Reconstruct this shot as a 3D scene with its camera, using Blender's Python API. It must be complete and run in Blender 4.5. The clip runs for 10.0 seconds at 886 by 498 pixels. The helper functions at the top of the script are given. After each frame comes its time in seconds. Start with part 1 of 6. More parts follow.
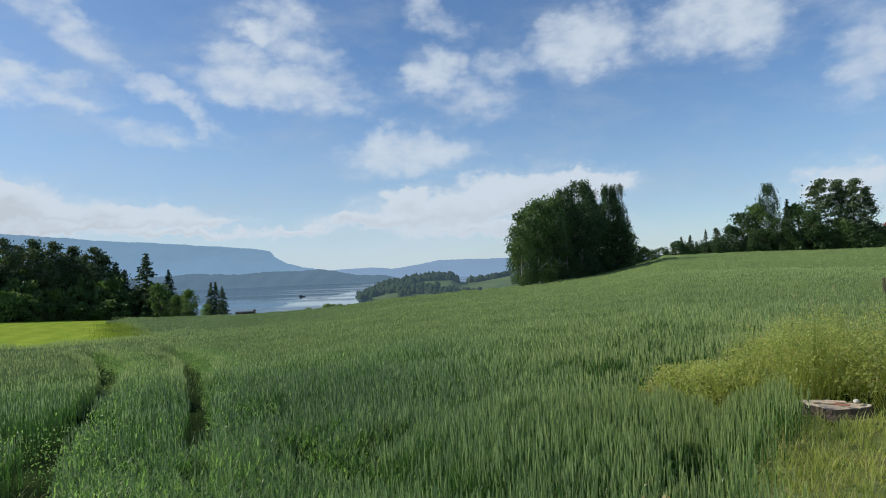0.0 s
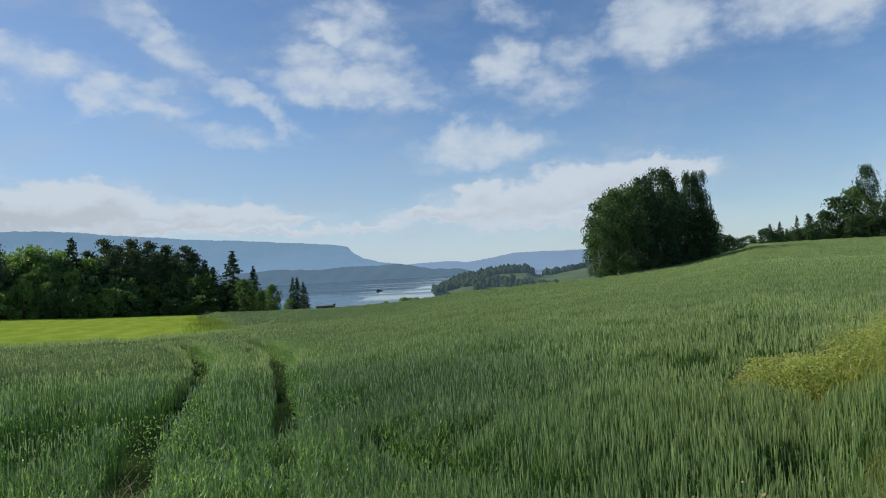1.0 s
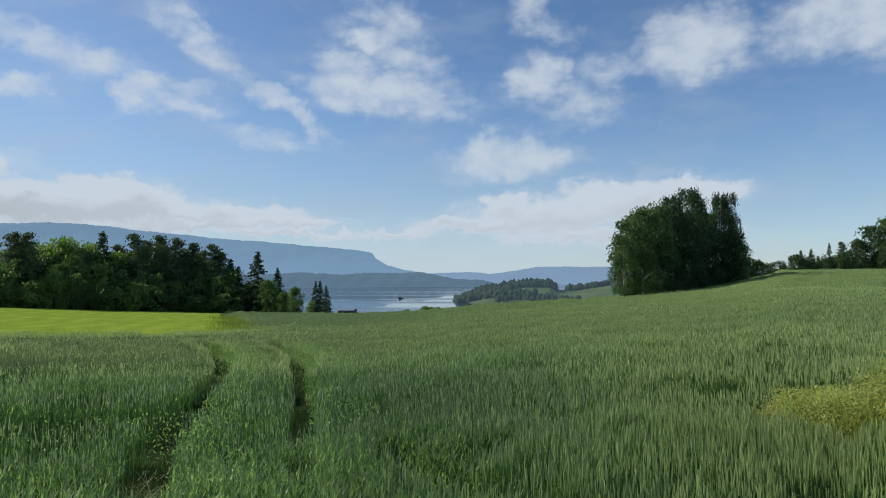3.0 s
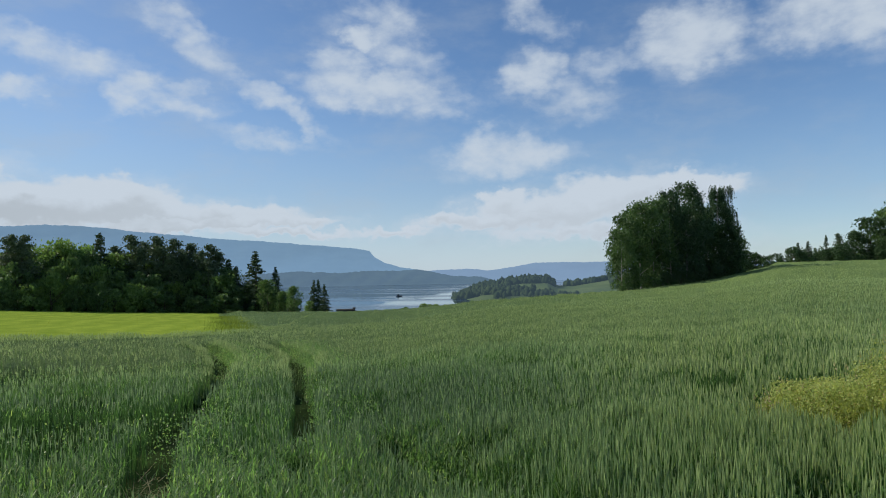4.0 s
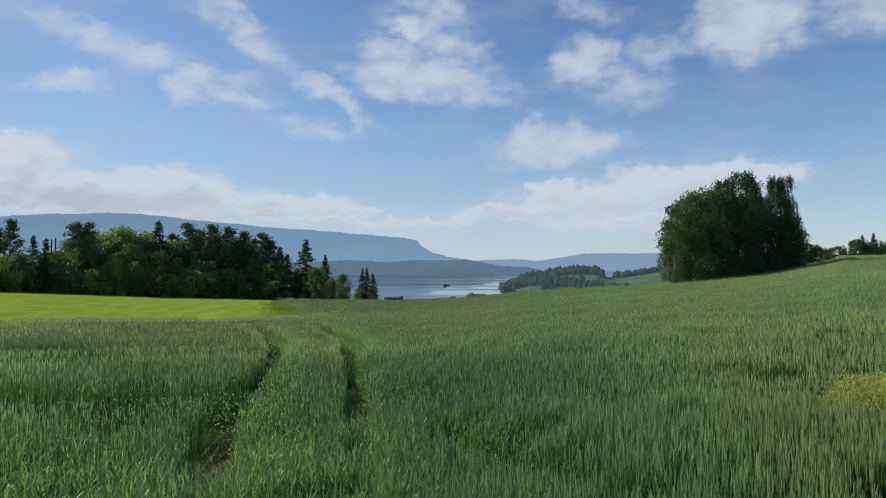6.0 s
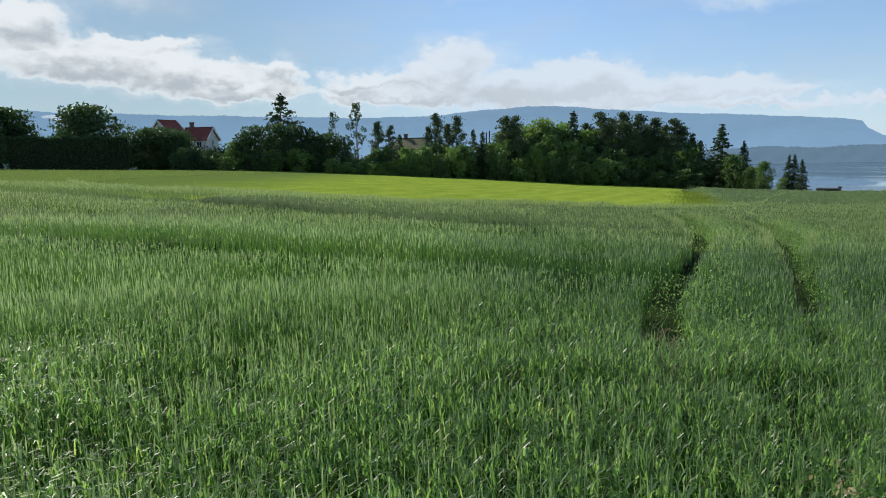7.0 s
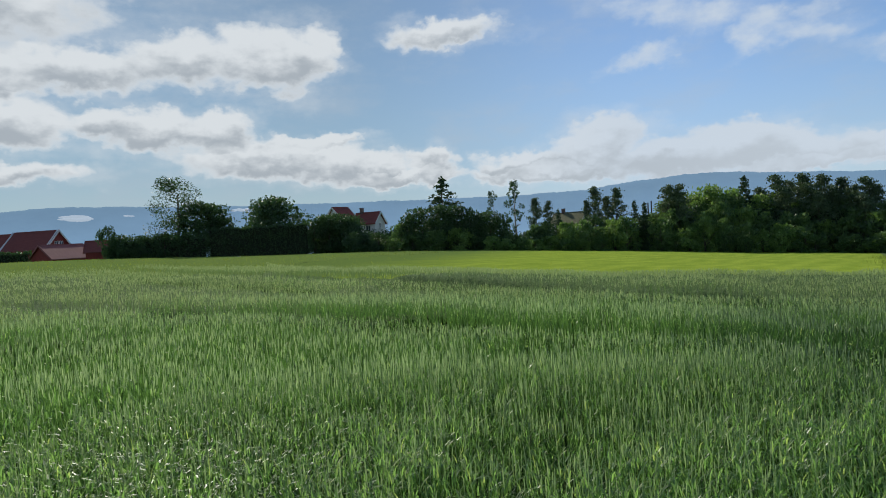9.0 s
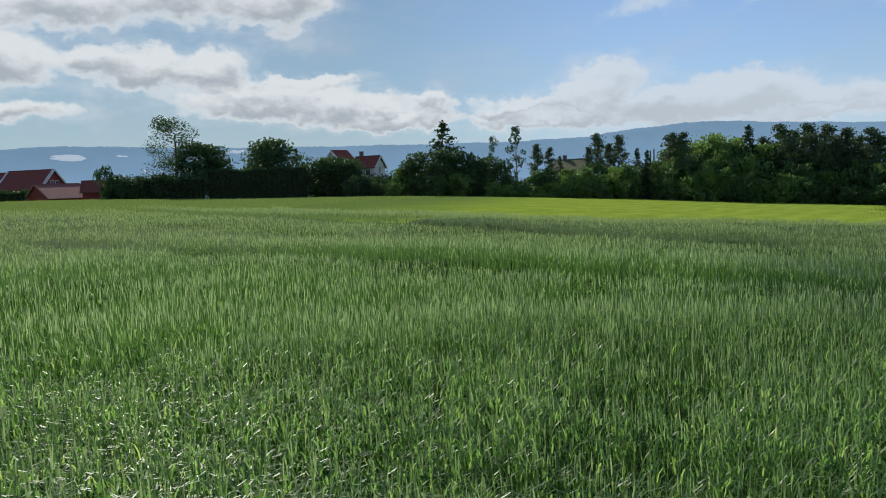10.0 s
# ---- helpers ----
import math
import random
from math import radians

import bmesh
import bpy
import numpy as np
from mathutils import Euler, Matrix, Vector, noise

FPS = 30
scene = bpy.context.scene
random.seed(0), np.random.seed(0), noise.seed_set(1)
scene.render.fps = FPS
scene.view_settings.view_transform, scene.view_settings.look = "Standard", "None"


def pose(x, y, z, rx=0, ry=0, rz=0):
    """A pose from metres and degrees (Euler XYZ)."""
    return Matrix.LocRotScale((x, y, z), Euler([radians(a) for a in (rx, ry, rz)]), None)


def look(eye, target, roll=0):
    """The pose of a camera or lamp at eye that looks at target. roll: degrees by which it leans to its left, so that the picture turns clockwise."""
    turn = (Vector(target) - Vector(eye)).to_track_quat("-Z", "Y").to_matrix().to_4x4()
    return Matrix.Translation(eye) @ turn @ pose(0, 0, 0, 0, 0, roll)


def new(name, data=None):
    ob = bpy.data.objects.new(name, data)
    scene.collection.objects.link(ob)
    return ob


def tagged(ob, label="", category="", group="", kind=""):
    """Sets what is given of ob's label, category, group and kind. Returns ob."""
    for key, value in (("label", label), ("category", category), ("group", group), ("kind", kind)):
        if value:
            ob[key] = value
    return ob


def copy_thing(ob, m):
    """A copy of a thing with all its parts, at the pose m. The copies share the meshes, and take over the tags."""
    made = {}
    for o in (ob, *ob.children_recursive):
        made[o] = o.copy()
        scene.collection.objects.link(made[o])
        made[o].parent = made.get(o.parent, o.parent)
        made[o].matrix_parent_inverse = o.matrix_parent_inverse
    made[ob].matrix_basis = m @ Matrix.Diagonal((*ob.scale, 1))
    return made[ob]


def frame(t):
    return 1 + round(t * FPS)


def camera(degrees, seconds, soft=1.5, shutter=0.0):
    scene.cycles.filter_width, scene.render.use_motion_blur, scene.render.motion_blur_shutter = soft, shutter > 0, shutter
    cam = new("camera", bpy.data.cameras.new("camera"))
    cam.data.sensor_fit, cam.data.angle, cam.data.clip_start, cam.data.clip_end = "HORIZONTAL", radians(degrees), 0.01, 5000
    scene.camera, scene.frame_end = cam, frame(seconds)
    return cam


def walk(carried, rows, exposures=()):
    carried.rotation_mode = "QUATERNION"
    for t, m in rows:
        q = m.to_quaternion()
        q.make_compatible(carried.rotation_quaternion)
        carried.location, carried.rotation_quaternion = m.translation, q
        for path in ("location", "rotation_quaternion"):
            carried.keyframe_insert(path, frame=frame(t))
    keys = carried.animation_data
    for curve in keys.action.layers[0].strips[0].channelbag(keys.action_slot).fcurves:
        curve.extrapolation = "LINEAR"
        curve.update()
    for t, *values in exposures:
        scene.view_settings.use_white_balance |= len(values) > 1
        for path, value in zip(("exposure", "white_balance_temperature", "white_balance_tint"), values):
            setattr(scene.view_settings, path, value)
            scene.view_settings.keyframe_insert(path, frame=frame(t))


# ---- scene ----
# ---- camera ----
EYE = 2.10
cam = camera(68.8, 10.0, soft=1.0)
ROWS = [
    (0.0, 0.0, 0.0, 0.0, 1.69, 2.16, 0.0),
    (0.5, -0.012, 0.01, 0.01, 2.52, 4.20, 3.55),
    (1.0, -0.025, 0.019, -0.01, 1.38, 3.01, 6.62),
    (1.5, -0.035, 0.029, -0.02, 2.38, 1.29, 7.65),
    (2.0, -0.045, 0.037, -0.02, -1.88, -0.13, 6.03),
    (2.5, -0.060, 0.050, 0.01, 1.76, 0.01, 8.63),
    (3.0, -0.065, 0.055, 0.01, 2.33, 0.19, 8.63),
    (3.2, -0.065, 0.055, 0.01, 1.68, 0.07, 8.44),
    (4.3, -0.065, 0.055, 0.01, 2.61, 1.13, 8.47),
    (4.5, -0.065, 0.055, 0.01, 3.30, 0.58, 7.95),
    (5.0, -0.070, 0.045, 0.01, 2.65, 1.51, 8.63),
    (5.2, -0.073, 0.041, 0.008, 2.80, 0.92, 9.29),
    (6.3, -0.149, -0.004, -0.052, -1.17, 1.11, 13.40),
    (6.5, -0.191, -0.029, -0.068, -4.61, 2.49, 14.66),
    (6.7, -0.315, -0.132, -0.085, -6.90, 0.52, 27.09),
    (7.0, -0.501, -0.285, -0.102, -8.14, 1.16, 47.41),
    (7.5, -0.685, -0.552, -0.085, -3.16, 2.04, 63.41),
    (8.0, -0.852, -0.732, -0.093, -3.12, 0.88, 64.34),
    (8.5, -1.119, -0.952, -0.111, -5.48, 3.13, 62.23),
    (9.0, -1.376, -1.226, -0.102, -0.87, 3.56, 60.73),
    (9.5, -1.635, -1.493, -0.111, -2.70, 2.75, 60.37),
    (10.0, -1.913, -1.767, -0.119, -5.69, 2.68, 60.41),
]
walk(cam, [(t, pose(x, y, EYE + z, 90 + pitch, roll, yaw)) for t, x, y, z, pitch, roll, yaw in ROWS],
     [(0.0, 0.08), (0.6, 0.0), (1.2, -0.02), (1.6, 0.04), (2.0, 0.12), (2.4, 0.0), (5.2, -0.03), (6.3, 0.02), (6.5, 0.10), (7.0, 0.24), (7.5, 0.06), (8.5, 0.09), (9.0, 0.02), (9.5, -0.03), (10.0, 0.05)])

# ---- light ----
SUN_AZ, SUN_EL = 86.0, 33.0          # degrees to the left of the first heading, and up
scene.view_settings.exposure = 0.0
world = bpy.data.worlds.new("sky")
scene.world = world
world.use_nodes = True
wt = world.node_tree
wt.nodes.clear()


def wnode(kind, **values):
    n = wt.nodes.new(kind)
    for k, v in values.items():
        setattr(n, k, v)
    return n


def wlink(a, b):
    wt.links.new(a, b)


def wmath(op, a, b=None, c=None, clamp=False):
    n = wnode("ShaderNodeMath", operation=op, use_clamp=clamp)
    for i, v in enumerate((a, b, c)):
        if v is None:
            continue
        if hasattr(v, "is_linked"):
            wlink(v, n.inputs[i])
        else:
            n.inputs[i].default_value = v
    return n.outputs[0]


def wvec(op, a, b=None):
    n = wnode("ShaderNodeVectorMath", operation=op)
    for i, v in enumerate((a, b)):
        if v is None:
            continue
        if hasattr(v, "is_linked"):
            wlink(v, n.inputs[i])
        else:
            n.inputs[i].default_value = v
    return n.outputs["Value"] if op in ("DOT_PRODUCT", "LENGTH") else n.outputs["Vector"]


def wsmooth(x, lo, hi, a=0.0, b=1.0):
    n = wnode("ShaderNodeMapRange", interpolation_type="SMOOTHSTEP")
    wlink(x, n.inputs["Value"])
    for k, v in (("From Min", lo), ("From Max", hi), ("To Min", a), ("To Max", b)):
        n.inputs[k].default_value = v
    return n.outputs["Result"]


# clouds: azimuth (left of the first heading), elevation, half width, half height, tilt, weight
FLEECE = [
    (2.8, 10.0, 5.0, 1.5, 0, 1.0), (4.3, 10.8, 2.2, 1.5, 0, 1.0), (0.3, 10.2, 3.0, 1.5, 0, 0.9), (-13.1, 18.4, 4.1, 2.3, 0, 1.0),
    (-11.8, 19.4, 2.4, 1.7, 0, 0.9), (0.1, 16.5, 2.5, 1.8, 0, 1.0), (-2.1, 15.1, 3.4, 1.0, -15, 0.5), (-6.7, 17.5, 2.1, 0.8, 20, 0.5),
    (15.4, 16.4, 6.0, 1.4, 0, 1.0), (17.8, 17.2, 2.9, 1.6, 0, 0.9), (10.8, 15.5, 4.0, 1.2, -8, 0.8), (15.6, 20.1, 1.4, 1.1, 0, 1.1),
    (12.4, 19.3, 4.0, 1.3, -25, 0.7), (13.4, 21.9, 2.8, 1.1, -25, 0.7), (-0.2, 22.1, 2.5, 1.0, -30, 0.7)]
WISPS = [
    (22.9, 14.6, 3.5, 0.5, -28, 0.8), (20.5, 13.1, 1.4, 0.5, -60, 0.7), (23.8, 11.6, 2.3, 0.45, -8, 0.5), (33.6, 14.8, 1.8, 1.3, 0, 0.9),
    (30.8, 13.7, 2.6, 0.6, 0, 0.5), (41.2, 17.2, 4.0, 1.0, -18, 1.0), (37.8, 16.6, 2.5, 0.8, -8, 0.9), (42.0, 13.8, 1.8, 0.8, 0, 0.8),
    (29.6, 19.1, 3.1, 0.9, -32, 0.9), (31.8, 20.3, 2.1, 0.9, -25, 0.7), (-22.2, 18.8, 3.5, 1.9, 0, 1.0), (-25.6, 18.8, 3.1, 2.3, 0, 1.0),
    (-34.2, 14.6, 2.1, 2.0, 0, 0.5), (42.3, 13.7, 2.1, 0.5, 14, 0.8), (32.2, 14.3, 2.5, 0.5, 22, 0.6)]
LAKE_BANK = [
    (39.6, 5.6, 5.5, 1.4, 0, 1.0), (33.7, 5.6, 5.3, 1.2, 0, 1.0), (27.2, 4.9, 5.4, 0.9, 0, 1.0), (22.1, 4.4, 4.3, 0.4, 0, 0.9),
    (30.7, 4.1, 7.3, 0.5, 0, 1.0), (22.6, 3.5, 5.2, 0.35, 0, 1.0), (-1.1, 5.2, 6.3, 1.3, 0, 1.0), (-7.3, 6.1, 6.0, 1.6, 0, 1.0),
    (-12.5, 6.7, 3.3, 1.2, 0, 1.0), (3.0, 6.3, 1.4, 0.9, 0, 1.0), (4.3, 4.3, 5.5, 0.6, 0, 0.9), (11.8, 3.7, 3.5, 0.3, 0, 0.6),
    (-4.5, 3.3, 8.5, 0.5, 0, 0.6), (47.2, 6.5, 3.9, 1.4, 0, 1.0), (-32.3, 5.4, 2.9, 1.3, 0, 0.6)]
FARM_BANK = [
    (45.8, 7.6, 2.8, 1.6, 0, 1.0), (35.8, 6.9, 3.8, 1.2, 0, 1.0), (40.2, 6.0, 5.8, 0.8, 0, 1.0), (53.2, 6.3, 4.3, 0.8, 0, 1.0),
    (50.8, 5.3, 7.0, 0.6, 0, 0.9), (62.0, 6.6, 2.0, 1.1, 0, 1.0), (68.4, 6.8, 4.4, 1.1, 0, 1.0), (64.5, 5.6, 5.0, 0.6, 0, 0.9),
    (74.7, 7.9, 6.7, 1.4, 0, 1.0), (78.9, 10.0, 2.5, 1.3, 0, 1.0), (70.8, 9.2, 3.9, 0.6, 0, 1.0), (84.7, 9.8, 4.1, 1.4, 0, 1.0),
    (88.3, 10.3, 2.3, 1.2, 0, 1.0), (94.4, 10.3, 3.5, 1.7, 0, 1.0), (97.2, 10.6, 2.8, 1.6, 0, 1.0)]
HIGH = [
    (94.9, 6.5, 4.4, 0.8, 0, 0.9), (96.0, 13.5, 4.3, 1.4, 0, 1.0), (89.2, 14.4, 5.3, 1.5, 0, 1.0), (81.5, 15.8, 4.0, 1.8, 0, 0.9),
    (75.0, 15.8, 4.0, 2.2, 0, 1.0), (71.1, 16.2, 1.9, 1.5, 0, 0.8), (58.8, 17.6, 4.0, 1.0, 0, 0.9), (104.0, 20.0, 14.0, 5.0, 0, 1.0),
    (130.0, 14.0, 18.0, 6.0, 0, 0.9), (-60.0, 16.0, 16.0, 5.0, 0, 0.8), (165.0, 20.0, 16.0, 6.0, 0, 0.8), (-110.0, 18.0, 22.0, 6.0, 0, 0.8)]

coord = wnode("ShaderNodeTexCoord").outputs["Generated"]
sep = wnode("ShaderNodeSeparateXYZ")
wlink(coord, sep.inputs[0])
azim = wmath("MULTIPLY", wmath("ARCTAN2", wmath("MULTIPLY", sep.outputs[0], -1.0), sep.outputs[1]), 57.2958)
elev = wmath("MULTIPLY", wmath("ARCSINE", sep.outputs[2]), 57.2958)
comb = wnode("ShaderNodeCombineXYZ")
wlink(azim, comb.inputs[0])
wlink(elev, comb.inputs[1])


def wnoise(scale, detail, rough, stretch=(1.0, 1.0, 1.0)):
    n = wnode("ShaderNodeTexNoise")
    m = wnode("ShaderNodeMapping")
    m.inputs["Scale"].default_value = stretch
    wlink(comb.outputs[0], m.inputs["Vector"])
    wlink(m.outputs[0], n.inputs["Vector"])
    n.inputs["Scale"].default_value = scale
    n.inputs["Detail"].default_value = detail
    n.inputs["Roughness"].default_value = rough
    return n


warp_a = wvec("MULTIPLY", wvec("SUBTRACT", wnoise(0.16, 2.0, 0.5, (1, 1.6, 1)).outputs["Color"], (0.5, 0.5, 0.5)), (5.0, 2.6, 0.0))
warp_b = wvec("MULTIPLY", wvec("SUBTRACT", wnoise(0.6, 3.0, 0.55, (1, 1.3, 1)).outputs["Color"], (0.5, 0.5, 0.5)), (2.6, 2.1, 0.0))
place = wvec("ADD", wvec("ADD", comb.outputs[0], warp_a), warp_b)


def cloud_field(rows, shaded):
    """How deep inside the nearest cloud each direction lies and, for shaded clouds, how high in it."""
    cover = under = weighed = None
    for az, el, hw, hh, tilt, weight in rows:
        d = wvec("SUBTRACT", place, (az, el, 0.0))
        if tilt:
            c, n = math.cos(radians(tilt)), math.sin(radians(tilt))
            u = wmath("POWER", wvec("DOT_PRODUCT", d, (c / hw, -n / hw, 0.0)), 2.0)
            v = wvec("DOT_PRODUCT", d, (n / hh, c / hh, 0.0))
            far = wmath("MULTIPLY_ADD", v, v, u)
        else:
            d = wvec("MULTIPLY", d, (1.0 / hw, 1.0 / hh, 0.0))
            far = wvec("DOT_PRODUCT", d, d)
        deep = wmath("MULTIPLY_ADD", far, -weight, weight)
        cover = deep if cover is None else wmath("SMOOTH_MAX", cover, deep, 0.35)
        if shaded:
            share = wmath("MAXIMUM", deep, 0.0)
            low = wmath("MULTIPLY", share, wvec("DOT_PRODUCT", d, (0.0, 1.0, 0.0)))
            under = low if under is None else wmath("ADD", under, low)
            weighed = share if weighed is None else wmath("ADD", weighed, share)
    return cover, under, weighed


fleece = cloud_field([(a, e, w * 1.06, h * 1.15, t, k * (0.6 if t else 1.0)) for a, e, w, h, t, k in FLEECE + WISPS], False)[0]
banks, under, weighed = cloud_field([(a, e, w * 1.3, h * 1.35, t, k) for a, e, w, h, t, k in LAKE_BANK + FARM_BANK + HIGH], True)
fine = wnoise(0.42, 5.0, 0.52, (1, 1.6, 1)).outputs["Fac"]
puff = wnoise(0.28, 4.0, 0.55, (1, 1.8, 1)).outputs["Fac"]
streak = wnoise(0.2, 5.0, 0.6, (1, 1.9, 1)).outputs["Fac"]
density = wmath("MULTIPLY_ADD", banks, 1.5, wmath("MULTIPLY", wmath("SUBTRACT", fine, 0.5), 1.7))
soft = wmath("ADD", wmath("MULTIPLY_ADD", fleece, 0.75, wmath("MULTIPLY", wmath("SUBTRACT", fine, 0.5), 1.6)), wmath("MULTIPLY", wmath("SUBTRACT", streak, 0.5), 1.3))
thick = wmath("MAXIMUM", wsmooth(density, -0.4, 0.8, 0.0, 0.96), wsmooth(soft, -0.65, 1.0, 0.0, 0.88))
wisp = wmath("ADD", wmath("MAXIMUM", fleece, banks), wmath("MULTIPLY", wmath("SUBTRACT", streak, 0.5), 5.0))
thick = wmath("MAXIMUM", thick, wsmooth(wisp, -1.3, 1.5, 0.0, 0.40))
veil = wmath("MULTIPLY", wsmooth(wnoise(0.12, 5.0, 0.6, (1, 2.2, 1)).outputs["Fac"], 0.42, 0.8), 0.28)
sunward = wmath("MULTIPLY", wsmooth(azim, 2.0, 60.0), wsmooth(elev, 40.0, 15.0))
thin = wmath("ADD", veil, wmath("MULTIPLY", sunward, 0.25))

sky = wnode("ShaderNodeTexSky", sky_type="NISHITA", sun_disc=False)
sky.sun_elevation, sky.sun_rotation = radians(SUN_EL), radians(360 - SUN_AZ)
sky.altitude, sky.air_density, sky.dust_density, sky.ozone_density = 150.0, 1.0, 0.12, 2.6
# cloud tops are bright, the thick middles grey towards the sun's side
height = wmath("ADD", wmath("DIVIDE", under, wmath("ADD", weighed, 0.05)), wmath("MULTIPLY", wmath("SUBTRACT", puff, 0.5), 1.6))
grey = wmath("MULTIPLY", wmath("MULTIPLY", wsmooth(density, 0.25, 1.1), wsmooth(height, 0.30, -0.5)), wsmooth(azim, 15.0, 70.0, 0.3, 1.0))
tone = wnode("ShaderNodeMix", data_type="RGBA")
wlink(grey, tone.inputs["Factor"])
crest = wnode("ShaderNodeMix", data_type="RGBA")
wlink(wsmooth(azim, 42.0, 62.0), crest.inputs["Factor"])
crest.inputs["A"].default_value = (5.8, 6.55, 7.4, 1)
crest.inputs["B"].default_value = (6.9, 7.3, 7.6, 1)
wlink(crest.outputs["Result"], tone.inputs["A"])
tone.inputs["B"].default_value = (3.9, 4.35, 4.8, 1)
veiled = wnode("ShaderNodeMix", data_type="RGBA")
wlink(thin, veiled.inputs["Factor"])
veiled.inputs["B"].default_value = (4.3, 5.0, 5.8, 1)
blend = wnode("ShaderNodeMix", data_type="RGBA")
wlink(thick, blend.inputs["Factor"])
haze = wnode("ShaderNodeMix", data_type="RGBA")
wlink(wmath("MULTIPLY", wsmooth(elev, -2.0, 17.0, 0.8, 0.0), wsmooth(azim, -22.0, 12.0, 0.6, 1.0)), haze.inputs["Factor"])
tint = wnode("ShaderNodeMix", data_type="RGBA", blend_type="MULTIPLY")
tint.inputs["Factor"].default_value = 1.0
wlink(sky.outputs[0], tint.inputs["A"])
tints = wnode("ShaderNodeMix", data_type="RGBA")
wlink(wmath("MULTIPLY", wsmooth(azim, 35.0, 75.0), wsmooth(elev, 45.0, 20.0)), tints.inputs["Factor"])
tints.inputs["A"].default_value = (0.87, 1.02, 1.18, 1)
tints.inputs["B"].default_value = (0.62, 0.75, 0.80, 1)
wlink(tints.outputs["Result"], tint.inputs["B"])
wlink(tint.outputs["Result"], haze.inputs["A"])
low = wnode("ShaderNodeMix", data_type="RGBA")
wlink(wsmooth(elev, 8.0, 0.5), low.inputs["Factor"])
low.inputs["A"].default_value = (3.7, 4.9, 6.4, 1)
low.inputs["B"].default_value = (5.0, 6.2, 7.4, 1)
wlink(low.outputs["Result"], haze.inputs["B"])
glare = wnode("ShaderNodeMix", data_type="RGBA", blend_type="MULTIPLY")
wlink(wmath("MULTIPLY", wsmooth(azim, 40.0, 75.0), wsmooth(elev, 45.0, 20.0)), glare.inputs["Factor"])
wlink(haze.outputs["Result"], glare.inputs["A"])
glare.inputs["B"].default_value = (0.76, 0.79, 0.76, 1)
wlink(glare.outputs["Result"], veiled.inputs["A"])
wlink(veiled.outputs["Result"], blend.inputs["A"])
wlink(tone.outputs["Result"], blend.inputs["B"])
bg = wnode("ShaderNodeBackground")
bg.inputs["Strength"].default_value = 0.1
wlink(blend.outputs["Result"], bg.inputs["Color"])
wout = wnode("ShaderNodeOutputWorld")
wlink(bg.outputs[0], wout.inputs[0])

sun = new("sun", bpy.data.lights.new("sun", "SUN"))
sun.data.energy, sun.data.angle, sun.data.color = 4.2, radians(0.55), (1.0, 0.94, 0.84)
sa, se = radians(SUN_AZ), radians(SUN_EL)
sun.matrix_world = look((0, 0, 60), (math.sin(sa) * math.cos(se), -math.cos(sa) * math.cos(se), 60 - math.sin(se)))
sun.location = (-200, -20, 160)


# ---- materials ----
def shader(name):
    m = bpy.data.materials.new(name)
    m.use_nodes = True
    nt = m.node_tree
    return m, nt, nt.nodes["Principled BSDF"], nt.nodes["Material Output"]


def node(nt, kind, **values):
    n = nt.nodes.new(kind)
    for k, v in values.items():
        setattr(n, k, v)
    return n


def noise_of(nt, scale, detail=4.0, rough=0.55, stretch=None):
    c = node(nt, "ShaderNodeTexCoord").outputs["Object"]
    n = node(nt, "ShaderNodeTexNoise")
    if stretch:
        m = node(nt, "ShaderNodeMapping")
        m.inputs["Scale"].default_value = stretch
        nt.links.new(c, m.inputs["Vector"])
        c = m.outputs[0]
    nt.links.new(c, n.inputs["Vector"])
    n.inputs["Scale"].default_value, n.inputs["Detail"].default_value, n.inputs["Roughness"].default_value = scale, detail, rough
    return n.outputs["Fac"]


def ramp(nt, fac, stops):
    r = node(nt, "ShaderNodeValToRGB")
    while len(r.color_ramp.elements) < len(stops):
        r.color_ramp.elements.new(0.5)
    for e, (p, c) in zip(r.color_ramp.elements, stops):
        e.position, e.color = p, (*c, 1)
    nt.links.new(fac, r.inputs[0])
    return r.outputs[0]


def mixed(nt, a, b, fac, blend_type="MIX"):
    n = node(nt, "ShaderNodeMix", data_type="RGBA", blend_type=blend_type)
    for s, v in (("A", a), ("B", b), ("Factor", fac)):
        sock = n.inputs[s]
        if hasattr(v, "is_linked"):
            nt.links.new(v, sock)
        else:
            sock.default_value = v if s == "Factor" else (*v, 1)
    return n.outputs["Result"]


def bumped(nt, bsdf, height, strength=0.4, distance=0.02):
    b = node(nt, "ShaderNodeBump")
    b.inputs["Strength"].default_value, b.inputs["Distance"].default_value = strength, distance
    nt.links.new(height, b.inputs["Height"])
    nt.links.new(b.outputs[0], bsdf.inputs["Normal"])


def side_lit(nt, base, x0, x1, green, pale):
    """Side light painted into the crop's colour: paler on the rise to the east than down by the meadow."""
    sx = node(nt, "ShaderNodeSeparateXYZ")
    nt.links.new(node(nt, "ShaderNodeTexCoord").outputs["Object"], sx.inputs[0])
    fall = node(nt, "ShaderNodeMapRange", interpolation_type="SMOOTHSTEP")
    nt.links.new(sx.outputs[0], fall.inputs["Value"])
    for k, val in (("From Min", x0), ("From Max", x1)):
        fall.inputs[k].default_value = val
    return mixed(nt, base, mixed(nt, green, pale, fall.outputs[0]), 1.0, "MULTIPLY")


